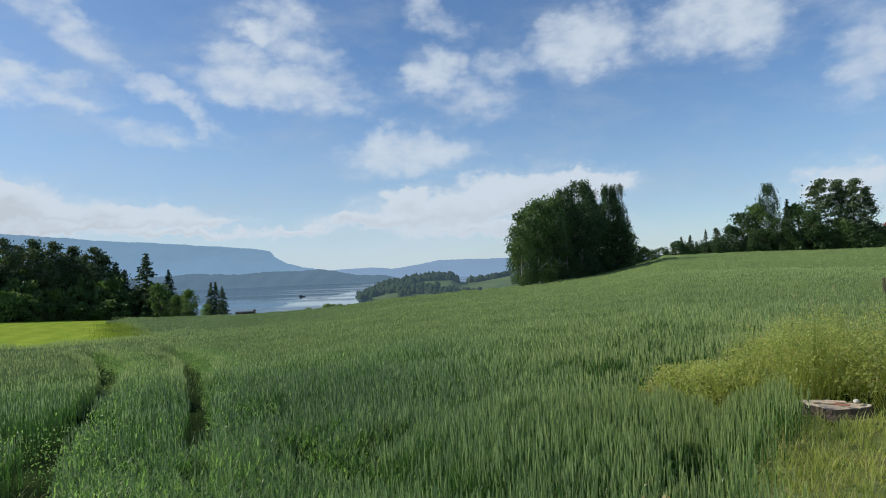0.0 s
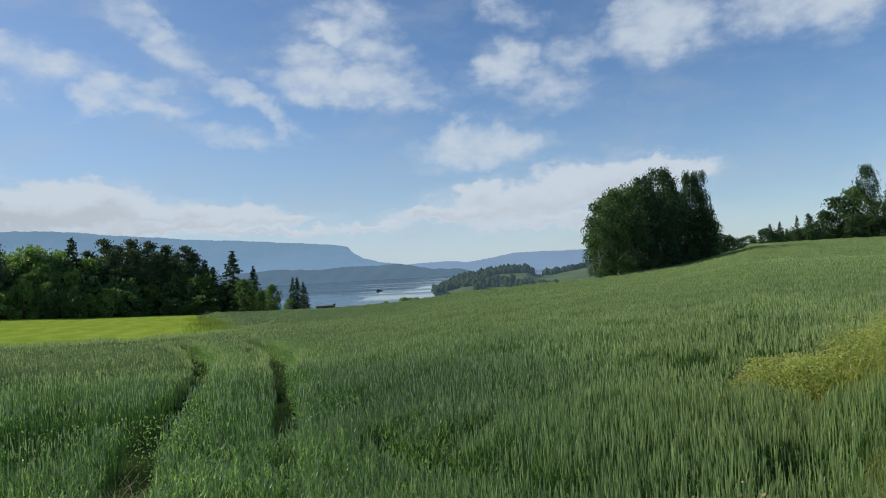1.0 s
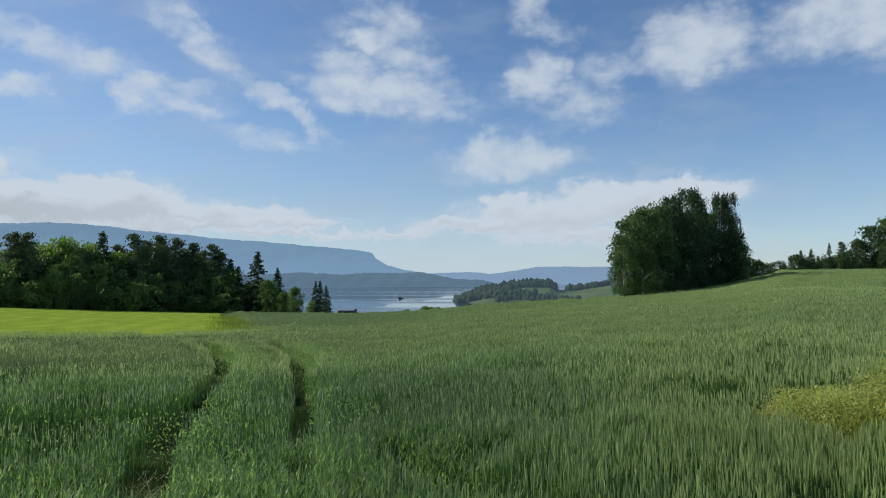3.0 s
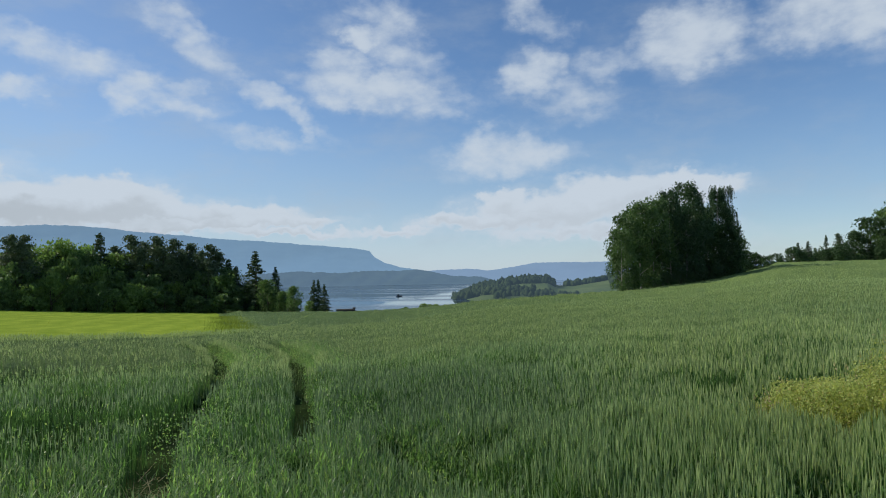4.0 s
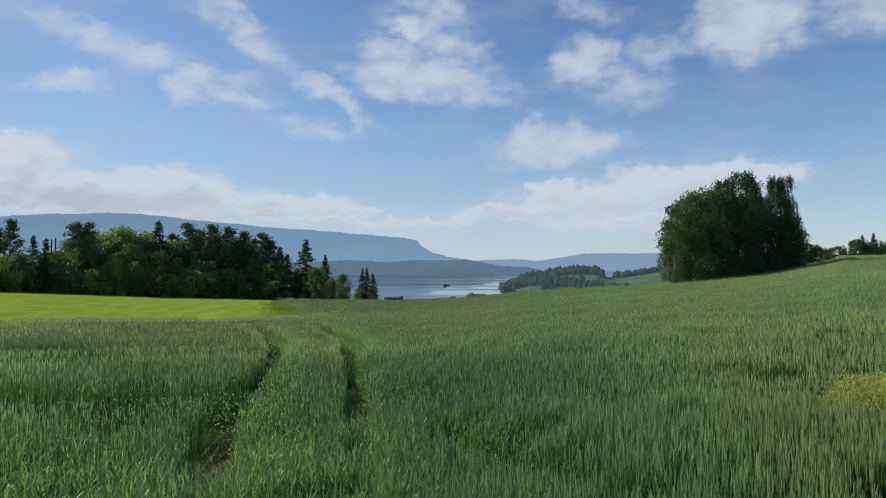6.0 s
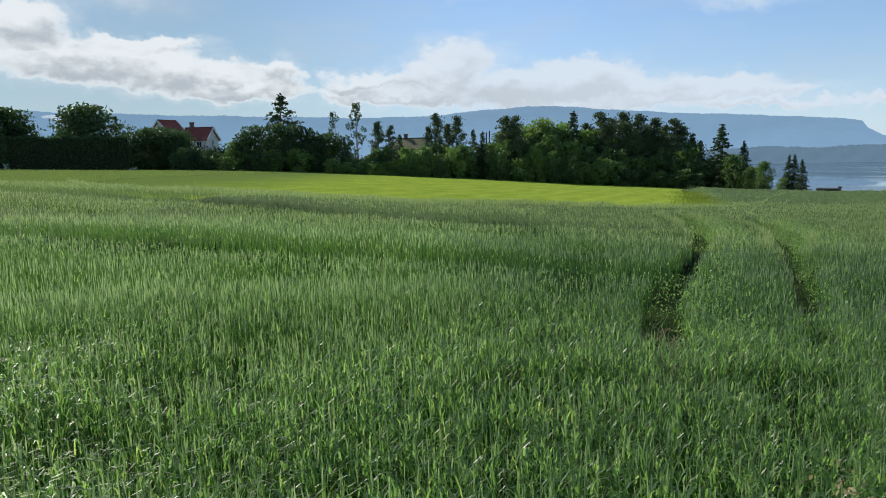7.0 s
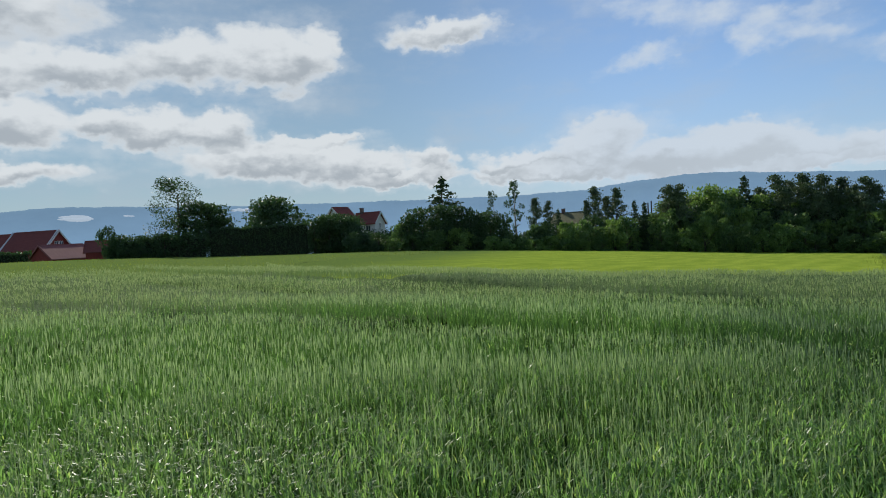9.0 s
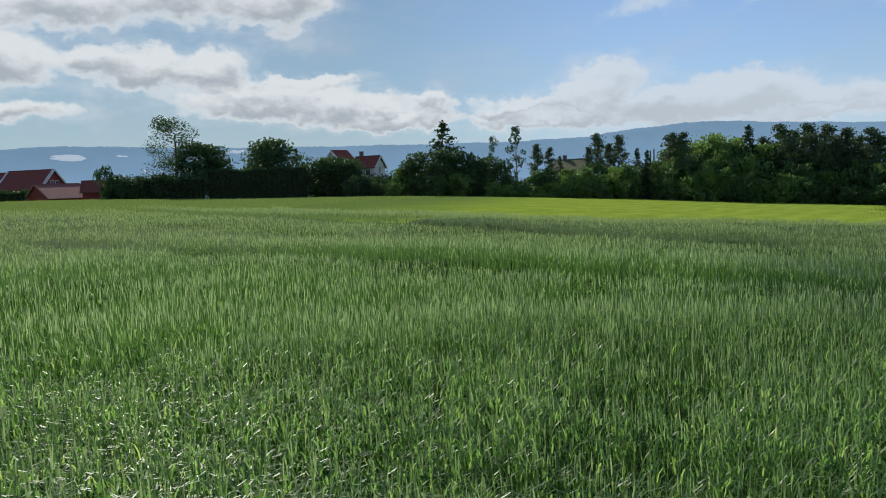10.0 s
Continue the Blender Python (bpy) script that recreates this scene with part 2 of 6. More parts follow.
def dark_spot(nt, base, x, y, r0, r1, inner, outer):
    """A brightness correction in the plants' colour: darker round one place in the field, paler away from it."""
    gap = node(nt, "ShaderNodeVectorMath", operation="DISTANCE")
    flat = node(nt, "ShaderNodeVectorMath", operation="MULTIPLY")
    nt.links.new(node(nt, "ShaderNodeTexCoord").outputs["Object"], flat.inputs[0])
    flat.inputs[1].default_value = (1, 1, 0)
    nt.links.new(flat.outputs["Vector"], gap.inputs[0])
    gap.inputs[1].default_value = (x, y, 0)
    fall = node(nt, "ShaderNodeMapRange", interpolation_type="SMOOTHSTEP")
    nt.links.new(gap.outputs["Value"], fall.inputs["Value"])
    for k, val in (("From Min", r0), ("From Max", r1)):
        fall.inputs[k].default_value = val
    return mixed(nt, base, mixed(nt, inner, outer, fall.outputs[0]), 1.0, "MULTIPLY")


def leaf_material(name, dark, light, rough=0.5, through_light=0.35, patch=0.25, patch_scale=0.12, odd=None, spec=0.35, glow=(1.1, 1.05, 0.6), lit_side=None, spot=None):
    """Foliage: every blade or leaf its own tint, slow patches over the whole plant, some light through the leaf."""
    m, nt, bsdf, out = shader(name)
    geo = node(nt, "ShaderNodeNewGeometry")
    stops = [(0.0, dark), (1.0, light)]
    if odd:
        stops = [(0.0, dark), (0.86, light), (0.95, odd)]
    base = ramp(nt, geo.outputs["Random Per Island"], stops)
    slow = noise_of(nt, patch_scale, 3.0)
    base = mixed(nt, base, ramp(nt, slow, [(0.3, tuple(c * 0.62 for c in dark)), (0.7, tuple(min(1, c * 1.25) for c in light))]), patch)
    if lit_side:
        base = side_lit(nt, base, *lit_side)
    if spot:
        base = dark_spot(nt, base, *spot)
    nt.links.new(base, bsdf.inputs["Base Color"])
    bsdf.inputs["Roughness"].default_value = rough
    bsdf.inputs["Specular IOR Level"].default_value = spec
    tr = node(nt, "ShaderNodeBsdfTranslucent")
    nt.links.new(mixed(nt, base, glow, 1.0, "MULTIPLY"), tr.inputs["Color"])
    mx = node(nt, "ShaderNodeMixShader")
    mx.inputs[0].default_value = through_light
    nt.links.new(bsdf.outputs[0], mx.inputs[1])
    nt.links.new(tr.outputs[0], mx.inputs[2])
    nt.links.new(mx.outputs[0], out.inputs[0])
    return m


def rough_material(name, a, b, scale, rough=0.85, bump=0.4, bump_dist=0.02, stretch=None, stain=None, metal=0.0, spec=0.3):
    """A surface with grain at one scale and stains at another."""
    m, nt, bsdf, out = shader(name)
    f = noise_of(nt, scale, 6.0, 0.65, stretch)
    col = ramp(nt, f, [(0.3, a), (0.7, b)])
    big = noise_of(nt, scale * 0.11, 3.0)
    col = mixed(nt, col, stain or tuple(c * 0.6 for c in a), ramp(nt, big, [(0.45, (0, 0, 0)), (0.75, (0.6, 0.6, 0.6))]))
    nt.links.new(col, bsdf.inputs["Base Color"])
    bsdf.inputs["Roughness"].default_value, bsdf.inputs["Metallic"].default_value = rough, metal
    bsdf.inputs["Specular IOR Level"].default_value = spec
    bumped(nt, bsdf, f, bump, bump_dist)
    return m


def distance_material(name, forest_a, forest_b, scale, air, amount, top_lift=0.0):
    """Far country behind kilometres of morning air: the forest's own colour, with the air's haze painted on as
    emission.
    """
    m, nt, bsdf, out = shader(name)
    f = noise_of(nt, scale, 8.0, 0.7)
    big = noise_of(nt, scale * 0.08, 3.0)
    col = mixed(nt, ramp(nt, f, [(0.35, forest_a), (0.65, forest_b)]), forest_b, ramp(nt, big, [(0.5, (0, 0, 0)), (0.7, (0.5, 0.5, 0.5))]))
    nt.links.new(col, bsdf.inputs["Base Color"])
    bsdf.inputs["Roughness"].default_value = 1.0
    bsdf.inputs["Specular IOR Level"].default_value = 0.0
    # haze is a bluish glow put into the slope's own surface
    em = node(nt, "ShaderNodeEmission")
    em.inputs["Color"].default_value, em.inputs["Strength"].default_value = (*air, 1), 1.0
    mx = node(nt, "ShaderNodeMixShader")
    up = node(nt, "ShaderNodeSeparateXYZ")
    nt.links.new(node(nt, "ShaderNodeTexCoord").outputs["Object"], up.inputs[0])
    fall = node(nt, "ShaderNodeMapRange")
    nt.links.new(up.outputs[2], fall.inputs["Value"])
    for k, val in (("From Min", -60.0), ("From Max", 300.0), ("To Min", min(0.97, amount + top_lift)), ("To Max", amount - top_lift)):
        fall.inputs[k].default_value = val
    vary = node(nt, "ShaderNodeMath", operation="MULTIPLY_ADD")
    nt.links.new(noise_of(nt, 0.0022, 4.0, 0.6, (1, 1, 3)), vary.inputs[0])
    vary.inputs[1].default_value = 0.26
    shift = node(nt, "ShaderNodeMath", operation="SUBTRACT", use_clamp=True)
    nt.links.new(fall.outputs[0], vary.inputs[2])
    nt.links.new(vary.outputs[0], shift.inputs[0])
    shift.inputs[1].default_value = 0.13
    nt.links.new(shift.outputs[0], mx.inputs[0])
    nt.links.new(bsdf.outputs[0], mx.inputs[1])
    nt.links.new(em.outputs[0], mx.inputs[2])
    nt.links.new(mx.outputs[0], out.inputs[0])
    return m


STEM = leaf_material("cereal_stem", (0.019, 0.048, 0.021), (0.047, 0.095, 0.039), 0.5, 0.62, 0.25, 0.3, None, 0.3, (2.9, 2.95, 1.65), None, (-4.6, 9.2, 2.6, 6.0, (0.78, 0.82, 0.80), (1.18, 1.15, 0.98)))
FLAG = leaf_material("cereal_flag_leaf", (0.068, 0.140, 0.052), (0.165, 0.260, 0.105), 0.40, 0.6, 0.25, 0.4, (0.27, 0.32, 0.13), 0.6, (2.0, 2.2, 1.15))
FLAG_FAR = leaf_material("cereal_leaf_far", (0.080, 0.145, 0.058), (0.140, 0.220, 0.090), 0.65, 0.58, 0.3, 0.1, None, 0.15, (1.9, 1.95, 1.25))
# near and far ears: their brighter eastern side is painted into the colour
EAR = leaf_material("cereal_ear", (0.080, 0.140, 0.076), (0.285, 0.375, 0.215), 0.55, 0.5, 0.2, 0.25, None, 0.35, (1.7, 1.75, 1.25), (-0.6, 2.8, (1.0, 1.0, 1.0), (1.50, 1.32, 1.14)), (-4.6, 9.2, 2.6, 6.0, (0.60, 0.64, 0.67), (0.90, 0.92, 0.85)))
EAR_FAR = leaf_material("cereal_ear_far", (0.155, 0.230, 0.120), (0.265, 0.340, 0.185), 0.6, 0.5, 0.35, 0.08, None, 0.2, (1.7, 1.65, 1.1), (-22, 24, (0.95, 0.95, 0.96), (1.40, 1.34, 1.22)))
CANOPY_FAR, nt, bsdf, out = shader("cereal_canopy")
grain = noise_of(nt, 9.0, 6.0, 0.7)
col = ramp(nt, grain, [(0.3, (0.050, 0.095, 0.030)), (0.7, (0.185, 0.255, 0.090))])
col = mixed(nt, col, (0.085, 0.140, 0.055), ramp(nt, noise_of(nt, 0.22, 5.0, 0.6, (1.0, 0.6, 1.0)), [(0.48, (0, 0, 0)), (0.72, (0.7, 0.7, 0.7))]))
# the sunlit look of the eastern canopy is put into its colour
nt.links.new(side_lit(nt, col, -22, 24, (0.82, 0.86, 0.9), (1.50, 1.42, 1.26)), bsdf.inputs["Base Color"])
bsdf.inputs["Roughness"].default_value, bsdf.inputs["Specular IOR Level"].default_value = 0.9, 0.05
bumped(nt, bsdf, grain, 0.9, 0.16)
CROP_FAR = leaf_material("cereal_far", (0.085, 0.140, 0.058), (0.130, 0.195, 0.085), 0.6, 0.5, 0.45, 0.06, None, 0.25, (1.5, 1.5, 1.05))
MEADOW = leaf_material("meadow_grass", (0.24, 0.32, 0.042), (0.34, 0.41, 0.058), 0.9, 0.5, 0.3, 0.12, None, 0.0)
WEED = leaf_material("wild_grass", (0.20, 0.28, 0.062), (0.44, 0.49, 0.165), 0.6, 0.55, 0.4, 1.6, (0.50, 0.43, 0.22), 0.2, (1.4, 1.3, 0.7))
HERB = leaf_material("weed_leaf", (0.21, 0.30, 0.082), (0.52, 0.57, 0.225), 0.6, 0.55, 0.3, 1.6, (0.50, 0.40, 0.20), 0.2, (1.35, 1.3, 0.7))
BORDER = leaf_material("border_grass", (0.120, 0.190, 0.055), (0.260, 0.340, 0.060), 0.8, 0.5, 0.35, 0.25, None, 0.05)
SEED = leaf_material("seed_head", (0.36, 0.30, 0.15), (0.55, 0.47, 0.27), 0.8, 0.3, 0.2, 0.6)
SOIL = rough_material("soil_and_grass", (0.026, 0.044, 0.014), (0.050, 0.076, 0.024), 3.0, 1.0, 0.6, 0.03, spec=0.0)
STRIP = rough_material("strip_grass_ground", (0.105, 0.165, 0.042), (0.165, 0.225, 0.058), 1.4, 1.0, 0.5, 0.05, (1, 0.5, 1), (0.13, 0.18, 0.05), spec=0.0)
THATCH = rough_material("grass_thatch", (0.10, 0.14, 0.040), (0.24, 0.26, 0.10), 14.0, 1.0, 0.7, 0.02, None, (0.16, 0.12, 0.06), spec=0.0)
TURF, nt, bsdf, out = shader("meadow_ground")
swath = node(nt, "ShaderNodeTexWave", wave_type="BANDS", bands_direction="X")
turned = node(nt, "ShaderNodeMapping")
turned.inputs["Rotation"].default_value = (0, 0, radians(-28))
nt.links.new(node(nt, "ShaderNodeTexCoord").outputs["Object"], turned.inputs["Vector"])
nt.links.new(turned.outputs[0], swath.inputs["Vector"])
for k, val in (("Scale", 0.13), ("Distortion", 7.0), ("Detail", 5.0), ("Detail Scale", 0.6)):
    swath.inputs[k].default_value = val
col = mixed(nt, (0.240, 0.325, 0.042), (0.305, 0.385, 0.054), swath.outputs["Fac"])
col = mixed(nt, col, (0.165, 0.245, 0.030), ramp(nt, noise_of(nt, 0.30, 7.0, 0.7), [(0.44, (0, 0, 0)), (0.66, (0.8, 0.8, 0.8))]))
col = mixed(nt, col, (0.36, 0.41, 0.075), ramp(nt, noise_of(nt, 0.9, 5.0, 0.7), [(0.55, (0, 0, 0)), (0.72, (0.6, 0.6, 0.6))]))
col = mixed(nt, col, (0.150, 0.235, 0.038), ramp(nt, noise_of(nt, 2.6, 6.0, 0.75), [(0.46, (0, 0, 0)), (0.72, (0.85, 0.85, 0.85))]))
across = node(nt, "ShaderNodeVectorMath", operation="DOT_PRODUCT")
nt.links.new(node(nt, "ShaderNodeTexCoord").outputs["Object"], across.inputs[0])
across.inputs[1].default_value = (0.068, 0.073, 0.0)
ragged = node(nt, "ShaderNodeMath", operation="ADD")
nt.links.new(across.outputs["Value"], ragged.inputs[0])
nt.links.new(noise_of(nt, 0.16, 5.0, 0.65), ragged.inputs[1])
mown = node(nt, "ShaderNodeMapRange", interpolation_type="SMOOTHSTEP")
nt.links.new(ragged.outputs[0], mown.inputs["Value"])
for k, val in (("From Min", -1.9), ("From Max", -0.2)):
    mown.inputs[k].default_value = val
nt.links.new(mixed(nt, (0.125, 0.185, 0.046), col, mown.outputs[0]), bsdf.inputs["Base Color"])
bsdf.inputs["Roughness"].default_value, bsdf.inputs["Specular IOR Level"].default_value = 1.0, 0.0
BARK = rough_material("bark", (0.06, 0.048, 0.037), (0.15, 0.12, 0.09), 5.0, 0.9, 0.7, 0.03, (1, 1, 0.25))
BIRCH_BARK = rough_material("birch_bark", (0.26, 0.25, 0.22), (0.46, 0.44, 0.40), 3.0, 0.8, 0.4, 0.02, (0.4, 0.4, 2.5), (0.07, 0.06, 0.05))
BIRCH = leaf_material("birch_leaf", (0.022, 0.055, 0.026), (0.060, 0.112, 0.048), 0.45, 0.28, 0.25, 0.35, None, 0.3, (1.35, 1.5, 0.85))
BROAD = leaf_material("broad_leaf", (0.046, 0.098, 0.034), (0.150, 0.235, 0.080), 0.5, 0.4, 0.3, 0.3, None, 0.3, (1.35, 1.5, 0.85))
ASPEN_LEAF = leaf_material("aspen_leaf", (0.034, 0.076, 0.028), (0.120, 0.190, 0.068), 0.5, 0.35, 0.3, 0.3, None, 0.3, (1.35, 1.5, 0.85))
BRIGHT = leaf_material("bright_leaf", (0.095, 0.175, 0.045), (0.215, 0.310, 0.092), 0.5, 0.4, 0.3, 0.3, None, 0.3, (1.35, 1.5, 0.85))
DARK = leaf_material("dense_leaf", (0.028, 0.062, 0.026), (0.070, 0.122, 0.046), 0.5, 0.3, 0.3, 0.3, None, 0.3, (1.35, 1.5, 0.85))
NEEDLE = leaf_material("spruce_needle", (0.030, 0.064, 0.032), (0.075, 0.125, 0.058), 0.6, 0.2, 0.25, 0.4)
PINE = leaf_material("pine_needle", (0.052, 0.092, 0.048), (0.120, 0.172, 0.082), 0.6, 0.2, 0.25, 0.4)


# ---- geometry helpers ----
def mesh_of(name, verts, quads, tris=None, smooth=False):
    """A mesh from arrays of corners, four-sided and three-sided faces."""
    me = bpy.data.meshes.new(name)
    verts = np.asarray(verts, np.float32)
    quads = np.zeros((0, 4), np.int32) if quads is None else np.asarray(quads, np.int32)
    tris = np.zeros((0, 3), np.int32) if tris is None else np.asarray(tris, np.int32)
    nq, n3 = len(quads), len(tris)
    me.vertices.add(len(verts))
    me.vertices.foreach_set("co", verts.ravel())
    me.loops.add(nq * 4 + n3 * 3)
    me.loops.foreach_set("vertex_index", np.concatenate([quads.ravel(), tris.ravel()]).astype(np.int32))
    me.polygons.add(nq + n3)
    me.polygons.foreach_set("loop_start", np.concatenate([np.arange(nq) * 4, nq * 4 + np.arange(n3) * 3]).astype(np.int32))
    me.polygons.foreach_set("use_smooth", np.full(nq + n3, smooth))
    me.update(calc_edges=True)
    return me


def put(name, me, material, parent=None, label=""):
    ob = new(name, me)
    if material and not me.materials:
        me.materials.append(material)
    if parent:
        ob.parent = parent
    if label:
        ob["label"] = label
    return ob


def part(name, bm, material, parent, label=""):
    me = bpy.data.meshes.new(name)
    bm.to_mesh(me)
    bm.free()
    return put(name, me, material, parent, label)


def thing(name, m, label, category, group="", kind=""):
    ob = new(name)
    ob.matrix_basis = m
    return tagged(ob, label, category, group, kind)


def box(bm, x0, y0, z0, x1, y1, z1, bevel=0.0):
    r = bmesh.ops.create_cube(bm, size=1, matrix=Matrix.LocRotScale(((x0 + x1) / 2, (y0 + y1) / 2, (z0 + z1) / 2), None, (abs(x1 - x0), abs(y1 - y0), abs(z1 - z0))))
    if bevel:
        es = {e for v in r["verts"] for e in v.link_edges}
        bmesh.ops.bevel(bm, geom=list(es), offset=bevel, segments=1, affect="EDGES")


def prism(bm, pts, axis_from, axis_to, along="y"):
    """A profile of (across, up) points, drawn out along x or y."""
    ends = []
    for s in (axis_from, axis_to):
        ends.append([bm.verts.new((a, s, b) if along == "y" else (s, a, b)) for a, b in pts])
    n = len(pts)
    bm.faces.new(ends[0])
    bm.faces.new(ends[1][::-1])
    for i in range(n):
        j = (i + 1) % n
        bm.faces.new((ends[0][i], ends[1][i], ends[1][j], ends[0][j]))
    bmesh.ops.recalc_face_normals(bm, faces=bm.faces[:])


def tubes(segs, sides=6):
    """Tapered tubes: rows of (x, y, z, radius) to (x, y, z, radius)."""
    vs, qs = [], []
    for a, b in segs:
        p, q = Vector(a[:3]), Vector(b[:3])
        d = (q - p).normalized()
        u = d.orthogonal().normalized()
        w = d.cross(u)
        o = len(vs)
        for c, r in ((p, a[3]), (q, b[3])):
            for k in range(sides):
                t = 2 * math.pi * k / sides
                vs.append(c + u * (math.cos(t) * r) + w * (math.sin(t) * r))
        qs += [(o + k, o + (k + 1) % sides, o + sides + (k + 1) % sides, o + sides + k) for k in range(sides)]
    return np.array([tuple(v) for v in vs]), np.array(qs)


def leaves(rng, pts, size, droop=0.0):
    """A small pointed leaf or spray at each point, turned at random."""
    n = len(pts)
    s = size * rng.uniform(0.6, 1.35, n)[:, None]
    a = rng.normal(size=(n, 3))
    a[:, 2] -= droop
    a /= np.linalg.norm(a, axis=1)[:, None]
    b = np.cross(a, rng.normal(size=(n, 3)))
    b /= np.linalg.norm(b, axis=1)[:, None] + 1e-9
    v = np.stack([pts - a * s, pts + b * s * 0.55, pts + a * s, pts - b * s * 0.55], 1).reshape(-1, 3)
    return v, np.arange(n * 4).reshape(n, 4)


def strips(base, az, length, lean, bend, width, k, face=None, profile=(1.0, 0.95, 0.75, 0.4, 0.12)):
    """Blades: strips of k quads that leave the base at an angle from the upright and bend over towards az."""
    n = len(base)
    face = az + np.pi / 2 if face is None else face
    out = np.stack([np.cos(az), np.sin(az), np.zeros(n)], 1)
    side = np.stack([np.cos(face), np.sin(face), np.zeros(n)], 1)
    p = base.copy()
    rows = []
    for i in range(k + 1):
        w = (width * profile[round(4 * i / k)] * 0.5)[:, None]
        rows += [p - side * w, p + side * w]
        th = lean + bend * ((i + 0.5) / k) ** 1.4
        p = p + (length / k)[:, None] * (out * np.sin(th)[:, None] + np.array([0, 0, 1.0]) * np.cos(th)[:, None])
    v = np.stack(rows, 1).reshape(-1, 3)
    o = (np.arange(n) * 2 * (k + 1))[:, None]
    q = np.concatenate([o + np.array([[2 * i, 2 * i + 1, 2 * i + 3, 2 * i + 2]]) for i in range(k)], 0)
    return v, q


def joined(pieces):
    vs, qs, o = [], [], 0
    for v, q in pieces:
        vs.append(v)
        qs.append(q + o)
        o += len(v)
    return np.concatenate(vs), np.concatenate(qs)


# ---- lie of the land ----
# azimuth to the left of the first heading, rise of the field's edge as seen from the eye, distance of the edge, height of the crop there
EDGE = [(-180, 0.6, 120, 0), (-90, 1.2, 150, 0), (-42, 0.45, 150, 0.55), (-34, 0.30, 150, 0.55), (-25, 0.39, 142, 0.55), (-19, 0.36, 132, 0.55),
        (-13.5, -1.0, 88, 0.55), (-7, -1.77, 75, 0.55), (-3, -1.98, 72, 0.55), (4.3, -2.44, 72, 0.55), (11, -3.1, 78, 0.55), (16.5, -3.33, 96, 0.4),
        (23, -3.35, 116, 0.1), (30, -2.98, 120, 0.05), (36, -2.7, 118, 0.05), (44, -2.15, 115, 0.05), (58, -1.25, 112, 0.05), (68, -0.75, 112, 0.05),
        (78, -0.44, 112, 0.1), (89, 0.17, 112, 0.3), (98, 0.44, 114, 0.4), (120, 0.7, 120, 0.3), (180, 0.6, 120, 0)]
E_AZ, E_EL, E_R, E_C = (np.array(c, float) for c in zip(*EDGE))


def edge(az):
    r = np.interp(az, E_AZ, E_R)
    return r, EYE + r * np.tan(np.radians(np.interp(az, E_AZ, E_EL))) - np.interp(az, E_AZ, E_C)


def ground(x, y):
    x, y = np.asarray(x, float), np.asarray(y, float)
    r = np.hypot(x, y)
    az = np.degrees(np.arctan2(-x, y))
    er, ez = edge(az)
    z = ez * np.minimum(r, er) / er
    z = z + 0.05 * np.sin(x * 0.21 + 1) * np.sin(y * 0.17) * np.clip(r / 10, 0, 1) * np.clip((er - r) / 30, 0, 1)
    # the trodden bank along the field's corner stands a little higher
    t = np.clip((x * -1.9 + y * -1.77) / 6.74, -0.6, 1.6)
    gap = np.hypot(x + 1.9 * t, y + 1.77 * t)
    z = z + 0.36 * np.maximum(np.clip((2.6 - gap) / 1.2, 0, 1), np.clip((-az - 21) / 6, 0, 1) * np.clip((11.5 - r) / 2.5, 0, 1) * (az > -140))
    past = np.maximum(r - er, 0)
    lakeward = np.clip((az + 17) / 6, 0, 1) * np.clip((24 - az) / 6, 0, 1)
    gentle = -0.012 * past - 0.02 * np.maximum(past - 60, 0)
    steep = -0.02 * np.minimum(past, 15) - 0.10 * np.maximum(past - 12, 0)
    z = z + lakeward * steep + (1 - lakeward) * gentle
    return np.maximum(z, np.where(lakeward > 0.02, -74.0, -50.0) + 0 * z)


def at(az, r, turn=0.0, scale=1.0, sink=0.0, stretch=(1, 1, 1)):
    x, y = -r * math.sin(radians(az)), r * math.cos(radians(az))
    return pose(x, y, float(ground(x, y)) - sink, 0, 0, turn) @ Matrix.Diagonal((scale * stretch[0], scale * stretch[1], scale * stretch[2], 1))


def polar_sheet(azs, rs, lift=0.0, height=ground):
    A, R = np.meshgrid(np.radians(azs), rs, indexing="ij")
    X, Y = -R * np.sin(A), R * np.cos(A)
    v = np.stack([X, Y, height(X, Y) + lift], -1).reshape(-1, 3)
    na, nr = A.shape
    i = (np.arange(na - 1)[:, None] * nr + np.arange(nr - 1)[None]).ravel()
    return v, np.stack([i, i + 1, i + nr + 1, i + nr], 1)


LAKE = -60.0
azs = np.concatenate([np.arange(-180, -45, 4.0), np.arange(-45, 112, 1.0), np.arange(112, 180.1, 4.0)])
rs = np.concatenate([[0.05, 0.5], np.arange(1, 12, 0.6), np.arange(12, 40, 1.0), np.arange(40, 180, 4.0), np.geomspace(180, 4900, 60)])
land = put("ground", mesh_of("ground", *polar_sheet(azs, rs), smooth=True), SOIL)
tagged(land, "gently sloping farmland of dark soil and grass", "ground", kind="structure")

# ---- lake and far country ----
m_water, nt, bsdf, out = shader("lake_water")
bsdf.inputs["Base Color"].default_value = (0.02, 0.045, 0.07, 1)
bsdf.inputs["Roughness"].default_value = 0.09
calm = noise_of(nt, 0.004, 4.0, 0.55, (0.18, 1.6, 1.0))
ripple = noise_of(nt, 0.35, 3.0)
nt.links.new(ramp(nt, calm, [(0.44, (0.03, 0.03, 0.03)), (0.58, (0.20, 0.20, 0.20))]), bsdf.inputs["Roughness"])
bumped(nt, bsdf, ripple, 0.025, 0.2)
v, q = polar_sheet(np.arange(-60, 61, 4.0), np.geomspace(420, 4890, 20), 0.0, lambda x, y: np.full_like(x, LAKE))
lake = put("water", mesh_of("water", v, q), m_water)
